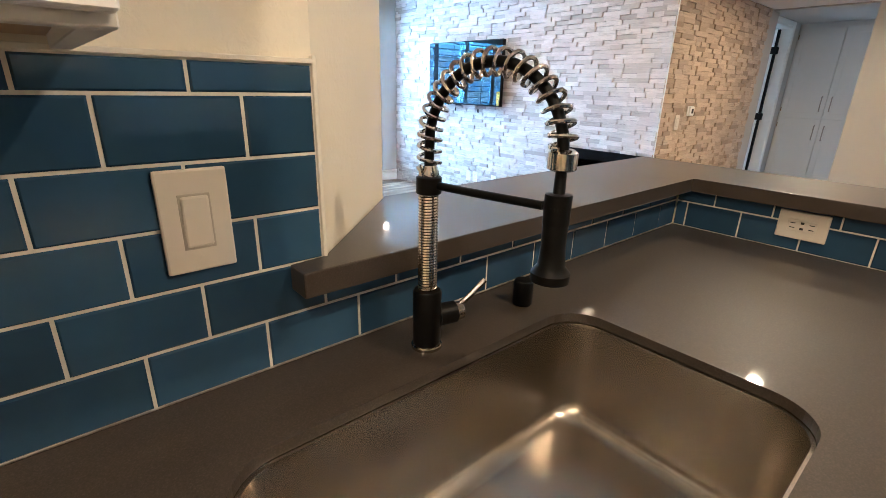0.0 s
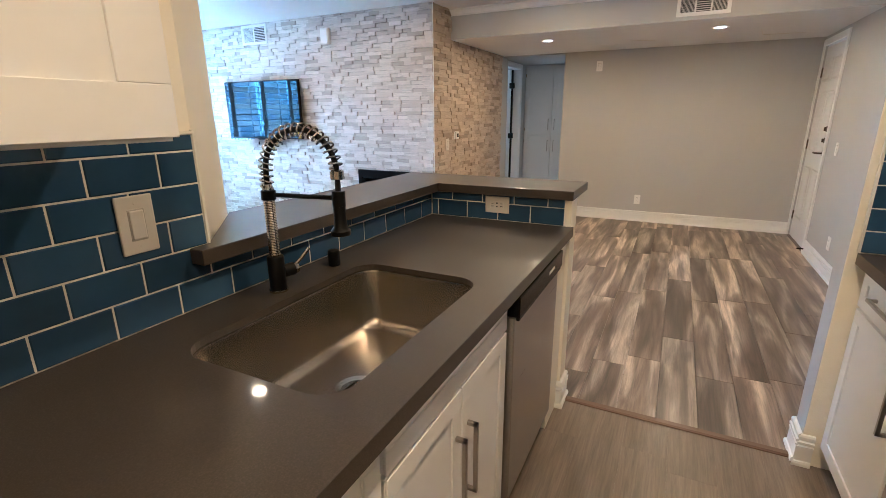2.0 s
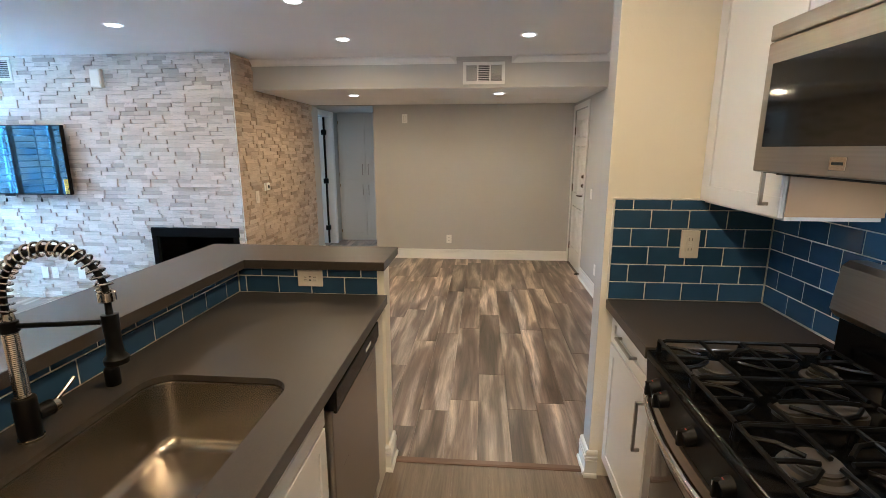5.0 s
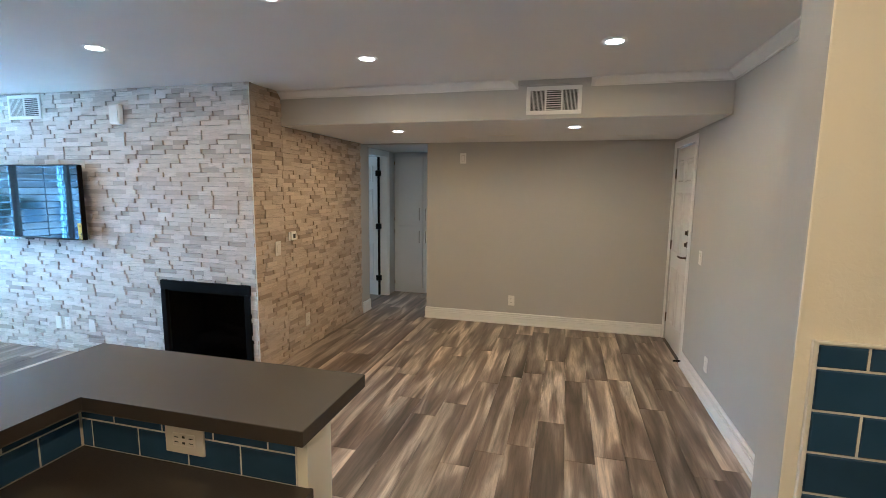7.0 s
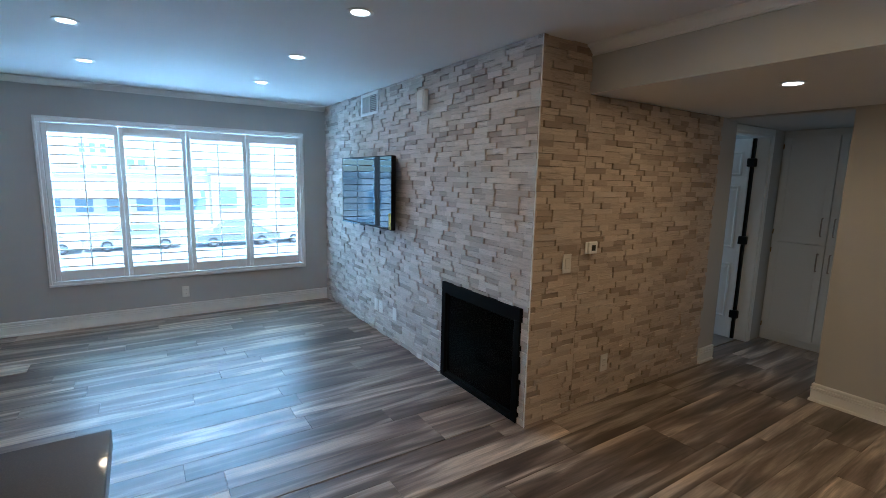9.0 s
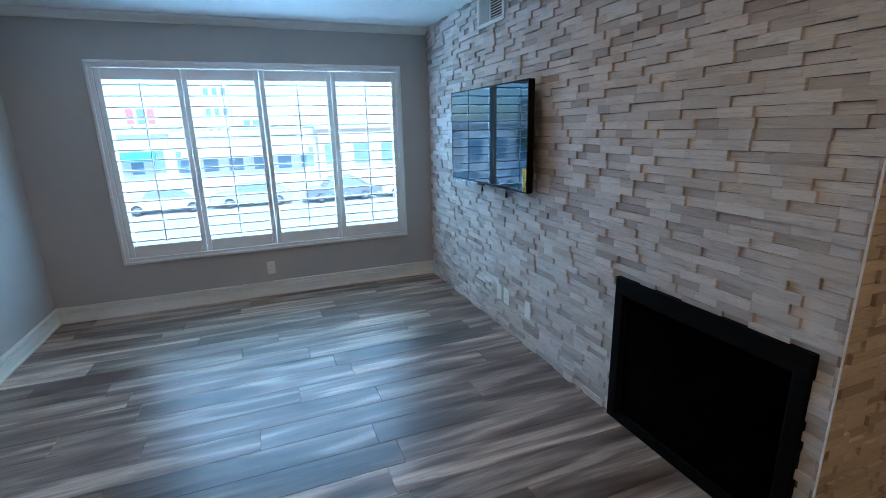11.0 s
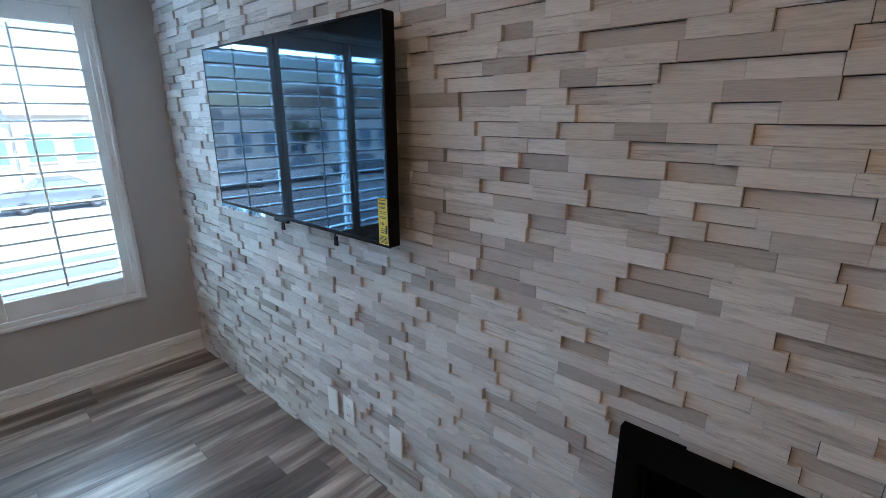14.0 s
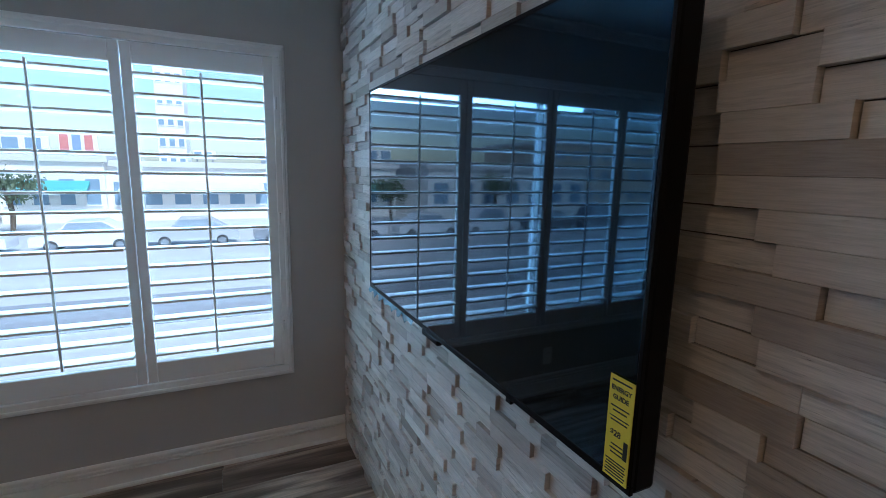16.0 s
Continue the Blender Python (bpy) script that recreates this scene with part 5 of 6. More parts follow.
def microwave():
    x0, x1, yf, z0, z1 = 0.422, 1.175, -1.215, 1.503, 1.921
    c = thing("microwave", ((x0 + x1) / 2, -1.42, z0), "stainless over-the-range microwave with dark window", "microwave")
    part("case", block((x0, -1.6275, z0), (x1, yf - 0.03, z1), 0.003), BLACK_METAL, c)
    door = part("door", block((0.600, yf - 0.029, z0 + 0.004), (x1, yf, z1 - 0.048), 0.006, 2), STEEL, c, "brushed stainless door")
    part("window", block((0.648, yf - 0.002, 1.580), (1.140, yf + 0.0015, 1.812), 0.001), DARK_GLASS, door, "dark glass window")
    part("vent_strip", block((x0, yf - 0.029, z1 - 0.045), (x1, yf - 0.002, z1), 0.003), STEEL, c)
    part("control_panel", block((x0, yf - 0.029, z0 + 0.004), (0.597, yf - 0.001, z1 - 0.048), 0.004), DARK_GLASS, c, "black glass control panel")
    pts = [(0.620, yf, 1.535), (0.619, yf + 0.030, 1.56), (0.618, yf + 0.043, 1.64), (0.618, yf + 0.046, 1.70), (0.618, yf + 0.043, 1.76), (0.619, yf + 0.030, 1.83), (0.620, yf, 1.855)]
    part("handle", tube(bmesh.new(), pts, 0.011, 12, 1.5), CHROME, door, "curved polished handle", True)
    badge = part("badge", block((0.800, yf, 1.524), (0.852, yf + 0.003, 1.556), 0.001), CHROME, door, "small chrome maker's badge")
    part("badge_bar", block((0.808, yf + 0.003, 1.537), (0.844, yf + 0.0035, 1.544)), SLOT, badge)
    part("underside", block((x0 + 0.02, -1.60, z0 - 0.006), (x1 - 0.02, yf - 0.06, z0)), DUCT, c)
    lens = part("cooktop_lens", block((0.86, -1.50, z0 - 0.009), (0.98, -1.42, z0 - 0.006)), LENS, c, "lit cooktop lamp")
    lamp = new("cooktop_lamp", bpy.data.lights.new("cooktop_lamp", "AREA"))
    lamp.data.shape, lamp.data.size, lamp.data.size_y, lamp.data.energy, lamp.data.color = "RECTANGLE", 0.11, 0.07, COOKTOP_WATTS, (1.0, 0.62, 0.30)
    lamp.location = Vector((0.92, -1.46, z0 - 0.011)) - c.location
    lamp.parent = c


microwave()


def kitchen_range():
    x0, x1, yf, yb, zt = 0.402, 1.176, -0.958, -1.60, 0.912
    xm = (x0 + x1) / 2
    c = thing("gas_range", (xm, -1.28, 0), "black and stainless gas range with cast iron grates", "range")

    def bow(x, k):
        return k * (1 - ((x - xm) / (x1 - xm)) ** 2)

    def curved(name, z0, z1, ya, yb2, k, material, inset=0.0, parent=c, label="", za=None):
        """A front panel that bows out by k metres at its middle."""
        bm = bmesh.new()
        n = 14
        cols = []
        for i in range(n + 1):
            x = x0 + inset + (x1 - x0 - 2 * inset) * i / n
            cols.append([bm.verts.new(p) for p in ((x, yb2, z0), (x, ya + bow(x, k), z0), (x, (za if za is not None else ya) + bow(x, k), z1), (x, yb2, z1))])
        for p, q in zip(cols, cols[1:]):
            for j in range(4):
                bm.faces.new((p[j], p[(j + 1) % 4], q[(j + 1) % 4], q[j]))
        bm.faces.new(cols[0])
        bm.faces.new(cols[-1][::-1])
        return part(name, bm, material, parent, label, True)

    part("body", block((x0 + 0.004, yb, 0.02), (x1 - 0.004, -0.995, 0.88)), BLACK_METAL, c)
    deck = part("cooktop", block((x0, yb + 0.06, 0.882), (x1, yf + 0.002, zt), 0.008, 3), BLACK_GLOSS, c, "glossy black enamel cooktop")
    curved("control_panel", 0.768, 0.886, -0.968, -0.996, 0.012, BLACK_METAL, 0.0, c, "bowed black control panel", -0.960)
    door = curved("oven_door", 0.215, 0.764, -0.988, -0.996, 0.040, STEEL, 0.004, c, "bowed stainless oven door")
    curved("oven_window", 0.34, 0.66, -0.9875, -0.993, 0.0415, DARK_GLASS, 0.11, door, "dark oven window")
    curved("drawer", 0.055, 0.205, -0.988, -0.996, 0.038, STEEL, 0.004, c, "stainless storage drawer")
    pts = [(x0 + 0.03 + (x1 - x0 - 0.06) * i / 20, -0.968 + bow(x0 + 0.03 + (x1 - x0 - 0.06) * i / 20, 0.052), 0.752) for i in range(21)]
    pts = [(pts[0][0], -0.992, 0.752)] + pts + [(pts[-1][0], -0.992, 0.752)]
    part("handle", tube(bmesh.new(), pts, 0.013, 12), CHROME, door, "long bowed steel handle", True)
    for x in (0.530, 0.605, 0.790, 0.975, 1.050):
        y = -0.966 + bow(x, 0.012)
        k = part("knob", cylinder(bmesh.new(), (x, y - 0.004, 0.842), (x, y + 0.030, 0.834), 0.027, 0.022, 24), BLACK_METAL, c, "black control knob", True)
        part("grip", block((x - 0.006, y + 0.010, 0.812), (x + 0.006, y + 0.044, 0.858), 0.003), BLACK_METAL, k)
        part("mark", block((x - 0.0012, y + 0.0435, 0.842), (x + 0.0012, y + 0.0448, 0.854)), PLATE, k)
        part("heat_mark", block((x - 0.004, y + 0.020, 0.857), (x + 0.004, y + 0.024, 0.8605)), RED_MARK, k)
    # sunk spill trays, burners, grates
    for bx, by, r in ((0.575, -1.10, 0.048), (0.575, -1.40, 0.038), (1.005, -1.10, 0.042), (1.005, -1.40, 0.034)):
        b = part("burner", lathe(bmesh.new(), (bx, by, zt), [(r + 0.022, 0.0), (r + 0.020, 0.004), (r + 0.006, 0.006), (r + 0.004, 0.016), (r - 0.004, 0.018)], 32), BURNER, c, "dark metal burner ring", True)
        part("burner_cap", lathe(bmesh.new(), (bx, by, zt + 0.018), [(r, 0.0), (r + 0.001, 0.004), (r - 0.004, 0.009), (r * 0.5, 0.010)], 32), BURNER, b, "grey burner cap", True)
    b = part("burner", prism([(x, y) for x, y in rounded(xm - 0.035, -1.36, xm + 0.035, -1.14, 0.034, 6)], zt, zt + 0.016), BURNER, c, "dark metal burner ring")
    part("burner_cap", prism([(x, y) for x, y in rounded(xm - 0.030, -1.355, xm + 0.030, -1.145, 0.029, 6)], zt + 0.016, zt + 0.024, 0.003), BURNER, b, "long grey burner cap")
    for gx0, gx1 in ((x0 + 0.02, 0.672), (0.678, 0.900), (0.906, x1 - 0.02)):
        g = part("grate", bmesh_grate(gx0, gx1, yf - 0.03, yb + 0.10, zt), CAST_IRON, c, "cast iron pan grate", True)
    part("backguard", block((x0, yb, 0.88), (x1, yb + 0.055, 1.055), 0.003), BLACK_GLOSS, c)
    bm = extrude(bmesh.new(), [(0.0, 1.045), (0.070, 1.050), (0.090, 1.075), (0.075, 1.215), (0.055, 1.232), (0.0, 1.232)], (x0, yb, 0), (x1, yb, 0), (0, 1, 0))
    panel = part("back_panel", bm, STEEL, c, "stainless backguard panel")
    part("clock", block((0.70, yb + 0.080, 1.10), (0.88, yb + 0.088, 1.16)), DARK_GLASS, panel, "dark clock display")


def bmesh_grate(x0, x1, y0, y1, z):
    """A pan support: a raised frame on feet with curved fingers."""
    bm = bmesh.new()
    top, t = z + 0.040, 0.0066
    for x in (x0, x1):
        tube(bm, [(x, y0, top - 0.008), (x, y0 - 0.02, top), (x, y1 + 0.02, top), (x, y1, top - 0.008)], t, 6)
    for y in (y0, y1, (y0 + y1) / 2):
        tube(bm, [(x0, y, top), ((x0 + x1) / 2, y, top), (x1, y, top)], t, 6)
    for x in (x0, x1):
        for y in (y0, y1, (y0 + y1) / 2):
            cylinder(bm, (x, y, z + 0.0005), (x, y, top), t + 0.003, t, 8)
    ym, xm = (y0 + y1) / 2, (x0 + x1) / 2
    for yc in ((y0 + ym) / 2, (y1 + ym) / 2):
        for sx, sy in ((x0, 0.0), (x1, 0.0)):
            d = 0.03 if sx == x0 else -0.03
            tube(bm, [(sx, yc, top), (sx + d, yc, top + 0.002), (xm - d * 0.55, yc, top - 0.002)], t, 6)
        for s in (-1, 1):
            e = (ym - y0) / 2 * s
            tube(bm, [(xm, yc + e, top), (xm, yc + e * 0.6, top + 0.002), (xm, yc + e * 0.25, top - 0.002)], t, 6)
            tube(bm, [(xm - 0.075, yc + e, top), (xm - 0.06, yc + e * 0.65, top + 0.001), (xm - 0.022, yc + e * 0.34, top - 0.002)], t, 6)
            tube(bm, [(xm + 0.075, yc + e, top), (xm + 0.06, yc + e * 0.65, top + 0.001), (xm + 0.022, yc + e * 0.34, top - 0.002)], t, 6)
    return bm


RED_MARK = plain("red_mark", (0.45, 0.06, 0.03), 0.5)
kitchen_range()


# ---- outside ----
GROUND_Z = -3.4
ASPHALT = plain("sunlit_asphalt", (0.33, 0.34, 0.35), 0.9, 0, 0.2, 3)
CONCRETE = plain("pale_concrete", (0.55, 0.54, 0.52), 0.85, 0, 0.1, 2)
STUCCO = plain("white_stucco", (0.78, 0.76, 0.72), 0.85, 0, 0.06, 2)
STUCCO_T = plain("tan_stucco", (0.60, 0.50, 0.40), 0.85, 0, 0.08, 2)
ROOF_MAT = plain("pale_roof", (0.62, 0.61, 0.60), 0.85, 0, 0.08, 2)
BLUE_GLASS = plain("blue_building_glass", (0.24, 0.33, 0.42), 0.25, 0, 0.1, 2)
TEAL = plain("teal_awning", (0.12, 0.42, 0.42), 0.6)
LEAF = plain("leaf_green", (0.13, 0.17, 0.10), 0.7, 0, 0.4, 3)
BARK = plain("bark", (0.12, 0.09, 0.06), 0.9, 0, 0.2, 20, 0.4)
TYRE = plain("tyre_rubber", (0.05, 0.05, 0.05), 0.8)
CAR_GLASS = plain("car_window_glass", (0.28, 0.33, 0.38), 0.2, 0, 0.05, 3)
CAR_WHITE = plain("white_car_paint", (0.75, 0.76, 0.77), 0.2, 0, 0.02, 4)
CAR_GREY = plain("grey_car_paint", (0.25, 0.27, 0.30), 0.2, 0.3, 0.03, 4)
CAR_SILVER = plain("silver_car_paint", (0.50, 0.52, 0.54), 0.2, 0.2, 0.03, 4)

single("ground", block((-600, -600, GROUND_Z - 0.5), (600, 900, GROUND_Z)), CONCRETE, "pale sunlit ground reaching the horizon", "ground", kind="structure")
single("road", block((-200, 19.6, GROUND_Z), (200, 23.4, GROUND_Z + 0.02)), ASPHALT, "wide sunlit asphalt road", "road", kind="structure")
single("pavement", block((-200, 16.8, GROUND_Z), (200, 18.6, GROUND_Z + 0.14)), CONCRETE, "pale concrete pavement with kerb", "pavement", kind="structure")
single("building_shell", block((-2.9, -1.9, GROUND_Z), (8.6, 5.92, -0.16)), STUCCO, "storey below the apartment", "building", kind="structure")


def building(x0, x1, y0, y1, h, storeys, bays, material, label, awning=None):
    c = thing("commercial_building", ((x0 + x1) / 2, (y0 + y1) / 2, GROUND_Z), label, "building", "buildings across the road")
    part("wall", block((x0, y0, GROUND_Z), (x1, y1, GROUND_Z + h)), material, c)
    bm = bmesh.new()
    for a, b in (((x0 - 0.3, y0 - 0.3), (x1 + 0.3, y0 + 0.2)), ((x0 - 0.3, y1 - 0.2), (x1 + 0.3, y1 + 0.3)), ((x0 - 0.3, y0 + 0.2), (x0 + 0.2, y1 - 0.2)), ((x1 - 0.2, y0 + 0.2), (x1 + 0.3, y1 - 0.2))):
        box(bm, (*a, GROUND_Z + h), (*b, GROUND_Z + h + 0.5))
    box(bm, (x0 + 0.2, y0 + 0.2, GROUND_Z + h), (x1 - 0.2, y1 - 0.2, GROUND_Z + h + 0.15))
    part("roof", bm, ROOF_MAT, c)
    sh, bw = h / storeys, (x1 - x0) / bays
    for s in range(storeys):
        for k in range(bays):
            a = x0 + (k + 0.22) * bw
            z = GROUND_Z + s * sh + sh * 0.30
            w = part("window", block((a, y0 - 0.05, z), (a + bw * 0.56, y0 + 0.05, z + sh * 0.42)), BLUE_GLASS, c)
            part("sill", block((a - 0.1, y0 - 0.15, z - 0.12), (a + bw * 0.56 + 0.1, y0 - 0.001, z)), STUCCO, w)
    if awning:
        part("awning", extrude(bmesh.new(), [(0, 0), (1.4, -0.5), (1.4, -0.4), (0, 0.3)], (x0 + 1, y0, GROUND_Z + 3.1), (x1 - 1, y0, GROUND_Z + 3.1), (0, -1, 0)), awning, c)
    return c


building(-34, -14, 46, 60, 5.0, 1, 7, STUCCO, "low white shop with wide front")
building(-12, -5.2, 50, 63.5, 4.9, 1, 4, STUCCO, "low white shop with teal awning", TEAL)
building(-5.2, 8, 50.5, 64, 4.6, 1, 6, STUCCO, "low white shop with pale awning", ROOF_MAT)
building(8, 34, 50, 62, 5.0, 1, 9, STUCCO_T, "low tan shop with wide front")
building(34.2, 62, 50, 70, 6.5, 2, 9, STUCCO, "two-storey white office block")
building(-5.5, -1.5, 92, 104, 30, 9, 3, STUCCO, "tall narrow white tower with blue windows")
building(-70, -40, 60, 80, 9, 3, 10, STUCCO_T, "three-storey tan apartment block")


def roof_sign(x, y, z, width, height, stripes, label):
    """A sign board on two posts standing on a shop roof; its writing is too far off to read and shows as bars."""
    c = thing("roof_sign", (x, y, z), label, "sign", "roof signs")
    for u in (-width * 0.35, width * 0.35):
        part("post", block((x + u - 0.06, y - 0.06, z), (x + u + 0.06, y + 0.06, z + 0.6)), CAR_GREY, c)
    board = part("board", block((x - width / 2, y - 0.12, z + 0.6), (x + width / 2, y + 0.12, z + 0.6 + height), 0.03), STUCCO, c)
    n = len(stripes)
    for k, m in enumerate(stripes):
        a = x - width / 2 + 0.08 + (width - 0.16) * k / n
        part("bar", block((a, y - 0.14, z + 0.75), (a + (width - 0.16) / n * 0.7, y - 0.121, z + 0.45 + height)), m, board)
    return c


SIGN_RED = plain("red_sign_paint", (0.60, 0.22, 0.20), 0.5, 0, 0.05, 6)
SIGN_BLUE = plain("blue_sign_paint", (0.25, 0.33, 0.50), 0.5, 0, 0.05, 6)
roof_sign(-6.9, 51.0, GROUND_Z + 5.05, 2.6, 1.7, (SIGN_RED, SIGN_BLUE, SIGN_RED), "white roof sign with red and blue bars")
roof_sign(-10.4, 51.4, GROUND_Z + 5.05, 3.0, 1.2, (BLUE_GLASS, BLUE_GLASS), "pale roof sign with grey-blue bars")
roof_sign(2.2, 51.2, GROUND_Z + 4.75, 1.8, 0.8, (BLUE_GLASS, SIGN_BLUE), "small pale roof sign with blue bars")


def car(x, y, heading, material, label, tall=1.45, long=4.5):
    c = thing("parked_car", (0, 0, 0), label, "car", "parked cars")
    h = long / 2
    prof = [(-h, 0.35), (-h, 0.78), (-h + 0.2, 0.92), (-h * 0.55, 0.98), (-h * 0.30, tall - 0.04), (h * 0.35, tall), (h * 0.80, 0.98), (h - 0.05, 0.90), (h, 0.70), (h, 0.35)]
    part("body", extrude(bmesh.new(), [(u, z) for u, z in prof], (0, -0.88, 0), (0, 0.88, 0), (1, 0, 0)), material, c)
    part("glass", extrude(bmesh.new(), [(-h * 0.50, 1.0), (-h * 0.29, tall - 0.10), (h * 0.33, tall - 0.08), (h * 0.70, 1.0)], (0, -0.885, 0), (0, 0.885, 0), (1, 0, 0)), CAR_GLASS, c)
    for u in (-h * 0.62, h * 0.62):
        for s in (-0.80, 0.80):
            w = part("wheel", cylinder(bmesh.new(), (u, s - 0.1, 0.33), (u, s + 0.1, 0.33), 0.33, None, 20), TYRE, c)
            part("rim", cylinder(bmesh.new(), (u, s - 0.11, 0.33), (u, s + 0.11, 0.33), 0.20, None, 16), CAR_GREY, w)
    c.matrix_basis = pose(x, y, GROUND_Z + 0.02, 0, 0, heading)
    return c


random.seed(5)
for k in range(14):
    mat, word = random.choice(((CAR_WHITE, "white"), (CAR_WHITE, "white"), (CAR_WHITE, "white"), (CAR_SILVER, "silver"), (CAR_GREY, "grey")))
    car(-26 + 5.6 * k + random.uniform(-0.3, 0.3), 35.5 + random.uniform(-0.4, 0.4), 0, mat, word + " van parked across the road", random.choice((1.7, 2.1, 2.3)), 5.0)


def tree(x, y, h, seed):
    rnd = random.Random(seed)
    c = thing("street_tree", (x, y, GROUND_Z), "green leafy street tree", "tree", "street trees")
    bm = tube(bmesh.new(), [(x, y, GROUND_Z), (x + 0.1, y, GROUND_Z + h * 0.3), (x - 0.05, y + 0.1, GROUND_Z + h * 0.6)], 0.16, 8)
    tips = []
    for k in range(7):
        a, e = rnd.uniform(0, 6.28), rnd.uniform(0.5, 1.1)
        tip = Vector((x + math.cos(a) * h * 0.28 * e, y + math.sin(a) * h * 0.28 * e, GROUND_Z + h * rnd.uniform(0.6, 0.92)))
        tips.append(tip)
        tube(bm, [(x, y, GROUND_Z + h * 0.5), ((x + tip.x) / 2, (y + tip.y) / 2, GROUND_Z + h * 0.62), tip], 0.06, 5)
    part("trunk", bm, BARK, c)
    verts, faces = [], []
    for k in range(900):
        tip = rnd.choice(tips)
        p = tip + Vector((rnd.gauss(0, 0.55), rnd.gauss(0, 0.55), rnd.gauss(0, 0.42))) * h * 0.17
        q = Euler((rnd.uniform(0, 6), rnd.uniform(0, 6), rnd.uniform(0, 6))).to_matrix()
        s = rnd.uniform(0.09, 0.2)
        i = len(verts)
        verts += [p + q @ Vector(v) * s - c.location for v in ((-1, 0, 0), (0, -0.5, 0.1), (1, 0, 0), (0, 0.5, 0.1))]
        faces.append((i, i + 1, i + 2, i + 3))
    me = bpy.data.meshes.new("crown")
    me.from_pydata(verts, [], faces)
    me.materials.append(LEAF)
    ob = new("crown", me)
    ob.parent = c


for k, (x, y, h) in enumerate(((-20, 43, 4.6), (-9.5, 44, 4.2), (22, 44, 4.4))):
    tree(x, y, h, k)


# ---- tiles, planks and stones ----
PIECES = {}


def piece_mesh(u, v, d, bevel, material, low=0.0):
    """A slab u by v, centred, from z = low to z = d with a chamfered face; alike pieces share it."""
    key = (round(u, 3), round(v, 3), round(d, 4), material.name)
    if key not in PIECES:
        verts = []
        for inset, z in ((0, low), (0, d - bevel), (bevel, d)):
            verts += [(sx * (u / 2 - inset), sy * (v / 2 - inset), z) for sx, sy in ((-1, -1), (1, -1), (1, 1), (-1, 1))]
        faces = [(8, 9, 10, 11)]
        for r in (0, 4):
            faces += [(r + k, r + (k + 1) % 4, r + 4 + (k + 1) % 4, r + 4 + k) for k in range(4)]
        me = bpy.data.meshes.new("piece")
        me.from_pydata(verts, [], faces)
        me.materials.append(material)
        PIECES[key] = me
    return PIECES[key]


def place(name, me, parent, at, turn):
    ob = new(name, me)
    ob.parent = parent
    ob.matrix_basis = Matrix.Translation(Vector(at) - parent.location) @ turn
    return ob


FACES = {"-x": Matrix(((0, 0, -1), (-1, 0, 0), (0, 1, 0))).to_4x4(), "-y": Matrix(((1, 0, 0), (0, 0, -1), (0, 1, 0))).to_4x4(),
         "+y": Matrix(((-1, 0, 0), (0, 0, 1), (0, 1, 0))).to_4x4(), "+z": Matrix.Identity(4)}


def tiled(parent, face, at, u0, u1, z0, z1, phase, row=0, cut_shift=0.0):
    """Running-bond glass tiles on grout; a cut course at the top may be shifted. u runs along the wall; at is the wall's face; the tile stands 8 mm proud."""
    out = {"-x": (-1, 0), "-y": (0, -1), "+y": (0, 1)}[face]
    along_y = face == "-x"

    def w(u, v, z):
        return Vector((at + out[0] * v, u, z)) if along_y else Vector((u, at + out[1] * v, z))
    part("grout", block(w(u0, 0, z0), w(u1, 0.0056, z1)), GROUT, parent, "white grout between the tiles")
    pu, pv, j = 0.157, 0.0805, 0.0045
    z = z0
    while z < z1 - 0.004:
        top = min(z + pv, z1)
        u = u0 - pu + ((phase - u0) % pu) + (0.0 if row % 2 == 0 else pu / 2) - pu + (cut_shift if top - z < pv * 0.8 else 0.0)
        while u < u1:
            a, b = max(u, u0), min(u + pu, u1)
            if u1 - b < 0.03:
                b = u1
            if a - u0 < 0.03 and a > u0:
                a = u0
            if b - a > 0.030 and top - z > 0.012:
                me = piece_mesh(b - a - j, top - z - j, 0.0085, 0.0024, TILE, 0.004)
                place("tile", me, parent, w((a + b) / 2, 0, (z + top) / 2), FACES[face])
            u += pu
        row, z = row + 1, z + pv


tiled(kitchen_wall, "-y", Y_KIT, -1.9, 1.672, C_TOP, C_TOP + 0.0805, 0.154)
tiled(kitchen_wall, "-y", Y_KIT, -1.9, 0.408, C_TOP + 0.0805, 1.357, 0.154, 1, 0.019)
tiled(pony, "-y", Y_KIT, 0.4085, 1.672, C_TOP + 0.0805, 1.036, 0.154, 1)
tiled(pony, "-x", 1.681, 0.078, 0.7395, C_TOP, 1.036, 0.547)
tiled(partition, "-x", 1.7132, -1.6195, -0.962, C_TOP, 1.362, -0.962)
tiled(range_wall, "+y", Y_RIGHT - 0.008, -0.5, 1.704, C_TOP, 1.50, 1.704)
for p0, p1 in (((-1.9, Y_KIT - 0.010, 1.357), (0.410, Y_KIT, 1.364)), ((0.408, Y_KIT - 0.010, 1.078), (0.415, Y_KIT, 1.368)), ((1.703, -0.962, C_TOP), (1.7132, -0.954, 1.368)), ((1.703, -1.6195, 1.362), (1.7132, -0.962, 1.368))):
    single("tile_edge_trim", block(p0, p1, 0.001), GROUT, "thin white edge trim round the tile", "edge trim", "tile edge trims", "structure")


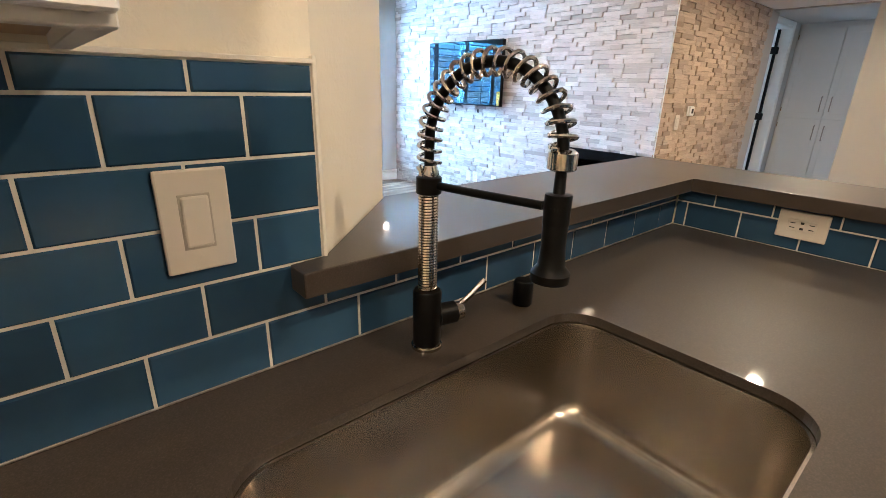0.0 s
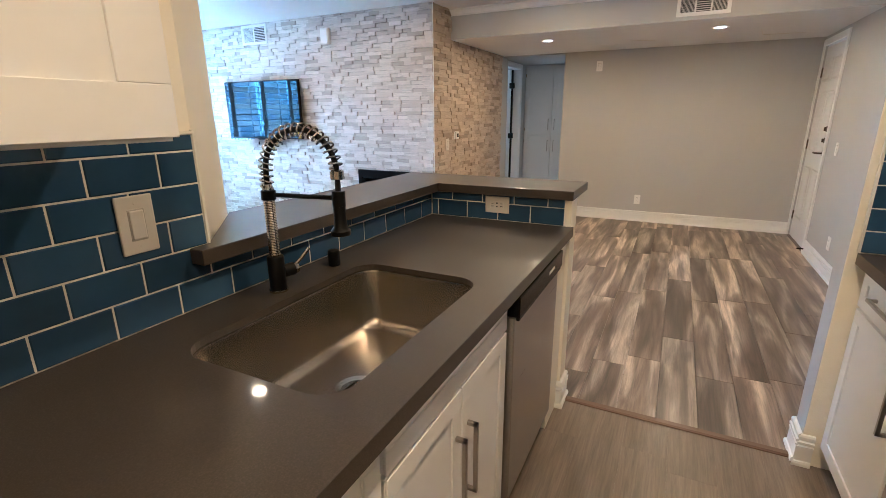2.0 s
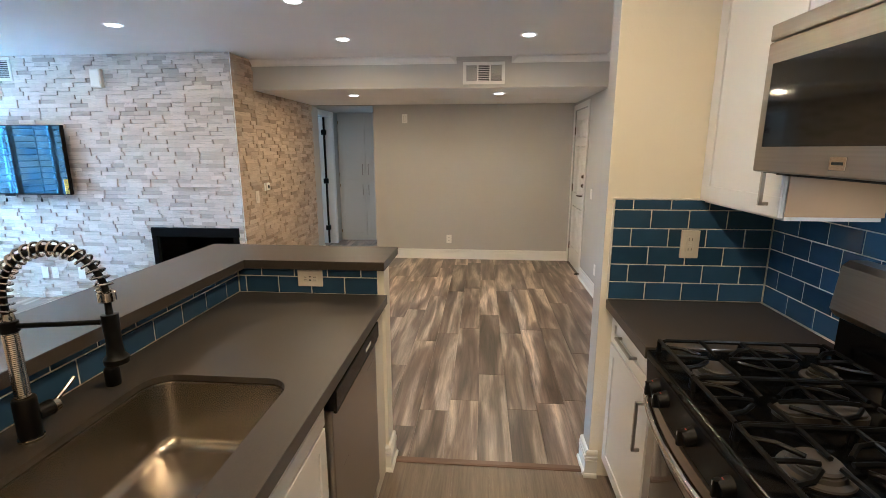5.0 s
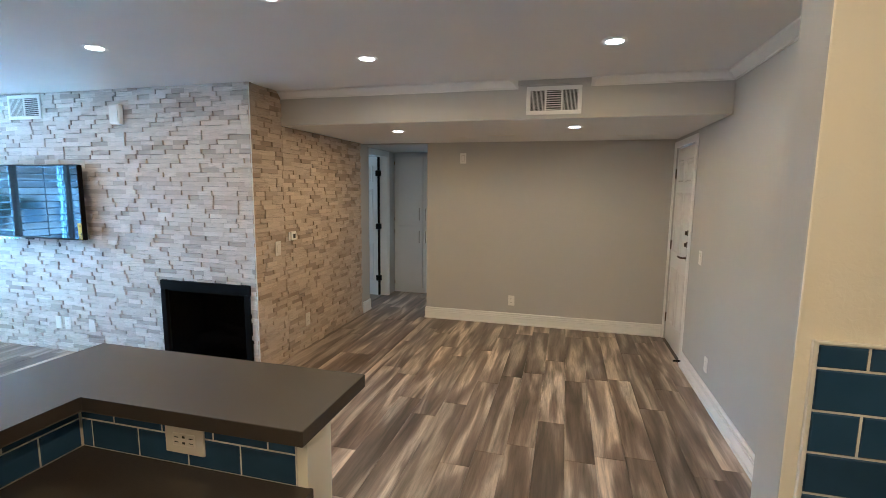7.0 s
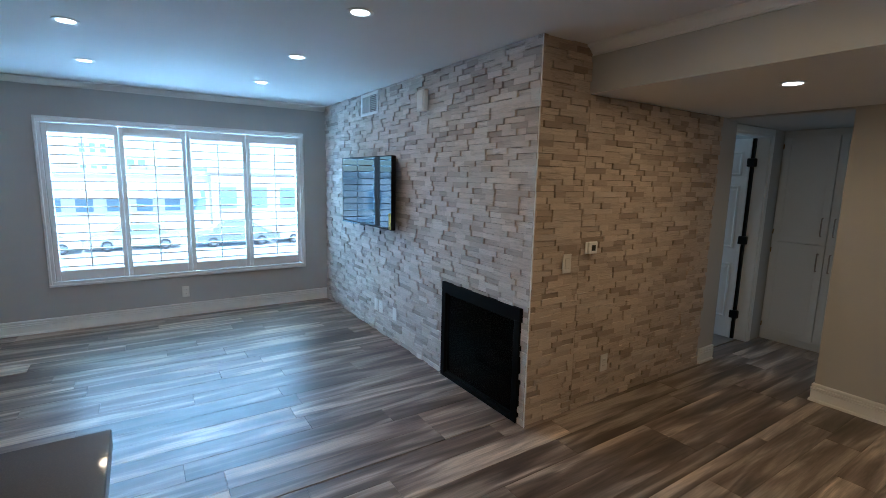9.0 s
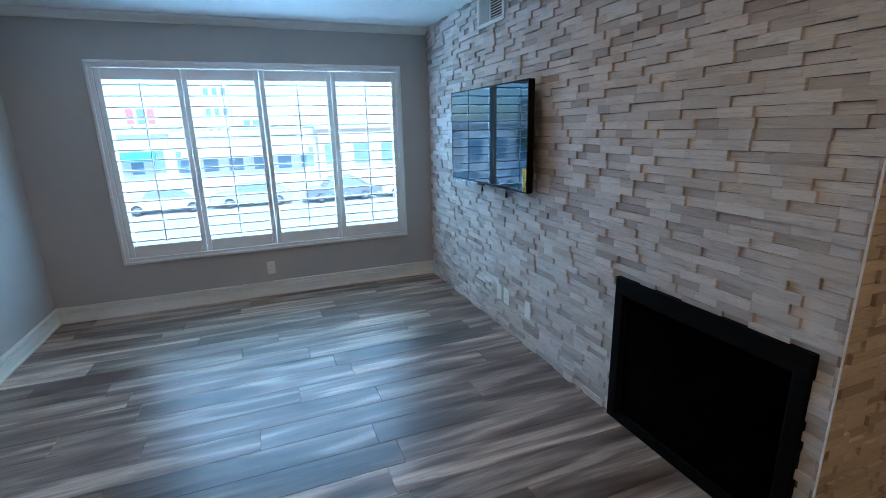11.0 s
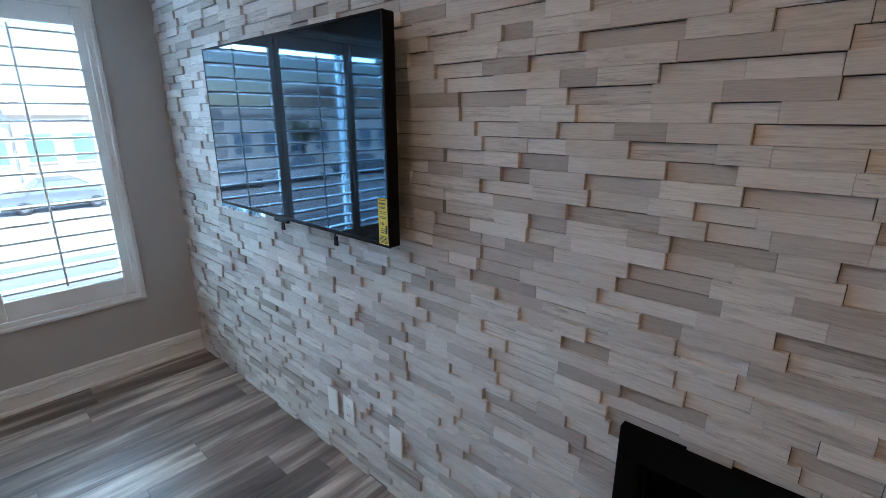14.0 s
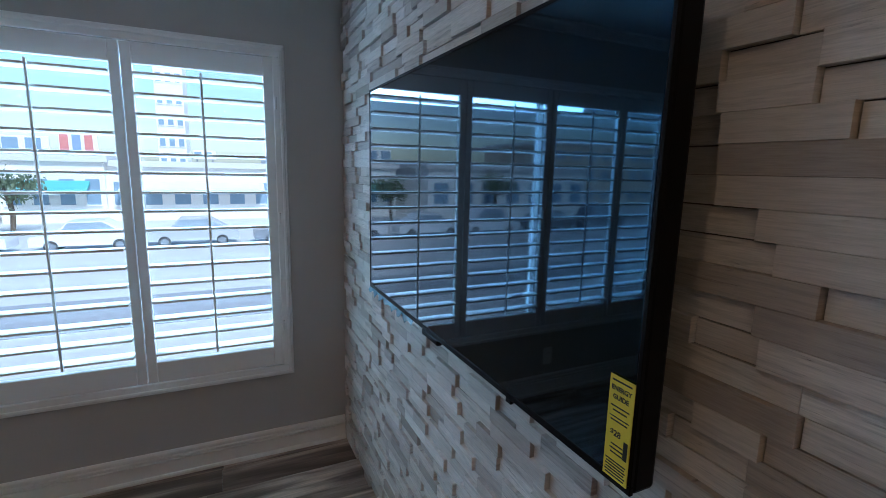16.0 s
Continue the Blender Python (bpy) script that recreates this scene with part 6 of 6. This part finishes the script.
def planks(parent, material, x0, x1, y0, y1, width, phase, seed, gap=0.0012):
    """Staggered floor planks along x, cut to a rectangle."""
    rnd = random.Random(seed)
    y = phase - width * math.ceil((phase - y0) / width)
    while y < y1:
        a, b = max(y, y0), min(y + width, y1)
        x = x0 - rnd.uniform(0.05, 1.15)
        while x < x1:
            p, q = max(x, x0), min(x + 1.22, x1)
            if b - a > 0.01 and q - p > 0.02:
                me = piece_mesh(q - p - gap, b - a - gap, 0.0, gap, material, -0.010)
                place("plank", me, parent, ((p + q) / 2, (a + b) / 2, 0.0), FACES["+z"])
            x += 1.22
        y += width


planks(floor_main, PLANK, 1.757, X_FAR, Y_RIGHT, 1.13, 0.180, -0.392, 11)
planks(floor_main, PLANK, X_LEFT, 7.63, 1.13, 2.12, 0.180, -0.392, 12)
planks(floor_main, PLANK, X_LEFT, X_TV + 0.02, 2.12, Y_WIN, 0.180, -0.392, 13)
planks(floor_kitchen, PLANK_K, -2.6, 1.753, Y_RIGHT, Y_KIT, 0.180, -0.45, 14, 0.0002)


def ledger_rows(rnd, u0, u1, z0, z1, holes, pitch=0.0386):
    """Courses of stones as (start, end, depth, stands proud), each of uneven length; two depths alternate at random."""
    rows, z, proud = [], z0, False
    while z < z1 - 0.004:
        top, row = min(z + pitch, z1), []
        u = u0 - rnd.uniform(0.0, 0.18)
        while u < u1:
            length = rnd.choice((0.09, 0.11, 0.13, 0.14, 0.15, 0.17, 0.19, 0.22))
            spans = [(max(u, u0), min(u + length, u1))]
            for h0, h1, hz in holes:
                if (z + top) / 2 < hz:
                    spans = [s for a, b in spans for s in ((a, min(b, h0)), (max(a, h1), b))]
            proud = not proud if rnd.random() < 0.80 else proud
            depth = rnd.choice((0.0155, 0.0160, 0.0168) if proud else (0.0045, 0.0050, 0.0056))
            row += [(a, b, depth, proud) for a, b in spans if b - a >= 0.012]
            u += length
        rows.append((z, top, row))
        z += pitch
    return rows


def ledgers(parent, face, at, u0, u1, z0, z1, near, holes, material, set_material, seed):
    """Stone ledgers with an open crevice wherever a sunk stone meets a proud one. near: the stretch built piece by piece; the rest is one set."""
    rows = ledger_rows(random.Random(seed), u0, u1, z0, z1, holes)
    along_y = face == "-x"
    verts, faces = [], []
    tight, crevice = 0.0002, 0.0020
    for i, (z, top, row) in enumerate(rows):
        above = rows[i + 1][2] if i + 1 < len(rows) else []
        for k, (a, b, d, proud) in enumerate(row):
            lo = crevice * 0.7 if not proud and k and row[k - 1][3] else tight
            hi = crevice * 0.7 if not proud and k + 1 < len(row) and row[k + 1][3] else tight
            under = not proud and any(q[3] and q[0] < b - 0.01 and q[1] > a + 0.01 for q in above)
            a, b, c, e = a + lo, b - hi, z + tight, top - (crevice if under else tight)
            if near[0] < (a + b) / 2 < near[1] and near[2] < (c + e) / 2 < near[3]:
                me = piece_mesh(b - a, e - c, d, 0.0005, material)
                place("stone_ledger", me, parent, (at, (a + b) / 2, (c + e) / 2) if along_y else ((a + b) / 2, at, (c + e) / 2), FACES[face])
                continue
            n = len(verts)
            for inset, v in ((0.0, 0.0), (0.0, d - 0.0005), (0.0005, d)):
                for uu, zz in ((a + inset, c + inset), (b - inset, c + inset), (b - inset, e - inset), (a + inset, e - inset)):
                    verts.append((at - v, uu, zz) if along_y else (uu, at - v, zz))
            quads = [(8, 9, 10, 11)] + [(r + j, r + (j + 1) % 4, r + 4 + (j + 1) % 4, r + 4 + j) for r in (0, 4) for j in range(4)]
            faces += [tuple(n + j for j in (q[::-1] if along_y else q)) for q in quads]
    me = bpy.data.meshes.new("stone_ledgers")
    me.from_pydata(verts, [], faces)
    me.materials.append(set_material)
    ob = new("stone_ledgers", me)
    ob.parent = parent
    tagged(ob, "tan split stone ledgers" if set_material is STONE_XI else "cream and taupe split stone ledgers", kind="stuff")


ledgers(tv_wall, "-x", X_TV, Y_SIDE - 0.012, Y_WIN - 0.001, 0.0, CEILING - 0.001, (2.25, 3.72, 0.85, 1.95), [(2.045, 2.972, 0.785)], STONE, STONE_YI, 21)
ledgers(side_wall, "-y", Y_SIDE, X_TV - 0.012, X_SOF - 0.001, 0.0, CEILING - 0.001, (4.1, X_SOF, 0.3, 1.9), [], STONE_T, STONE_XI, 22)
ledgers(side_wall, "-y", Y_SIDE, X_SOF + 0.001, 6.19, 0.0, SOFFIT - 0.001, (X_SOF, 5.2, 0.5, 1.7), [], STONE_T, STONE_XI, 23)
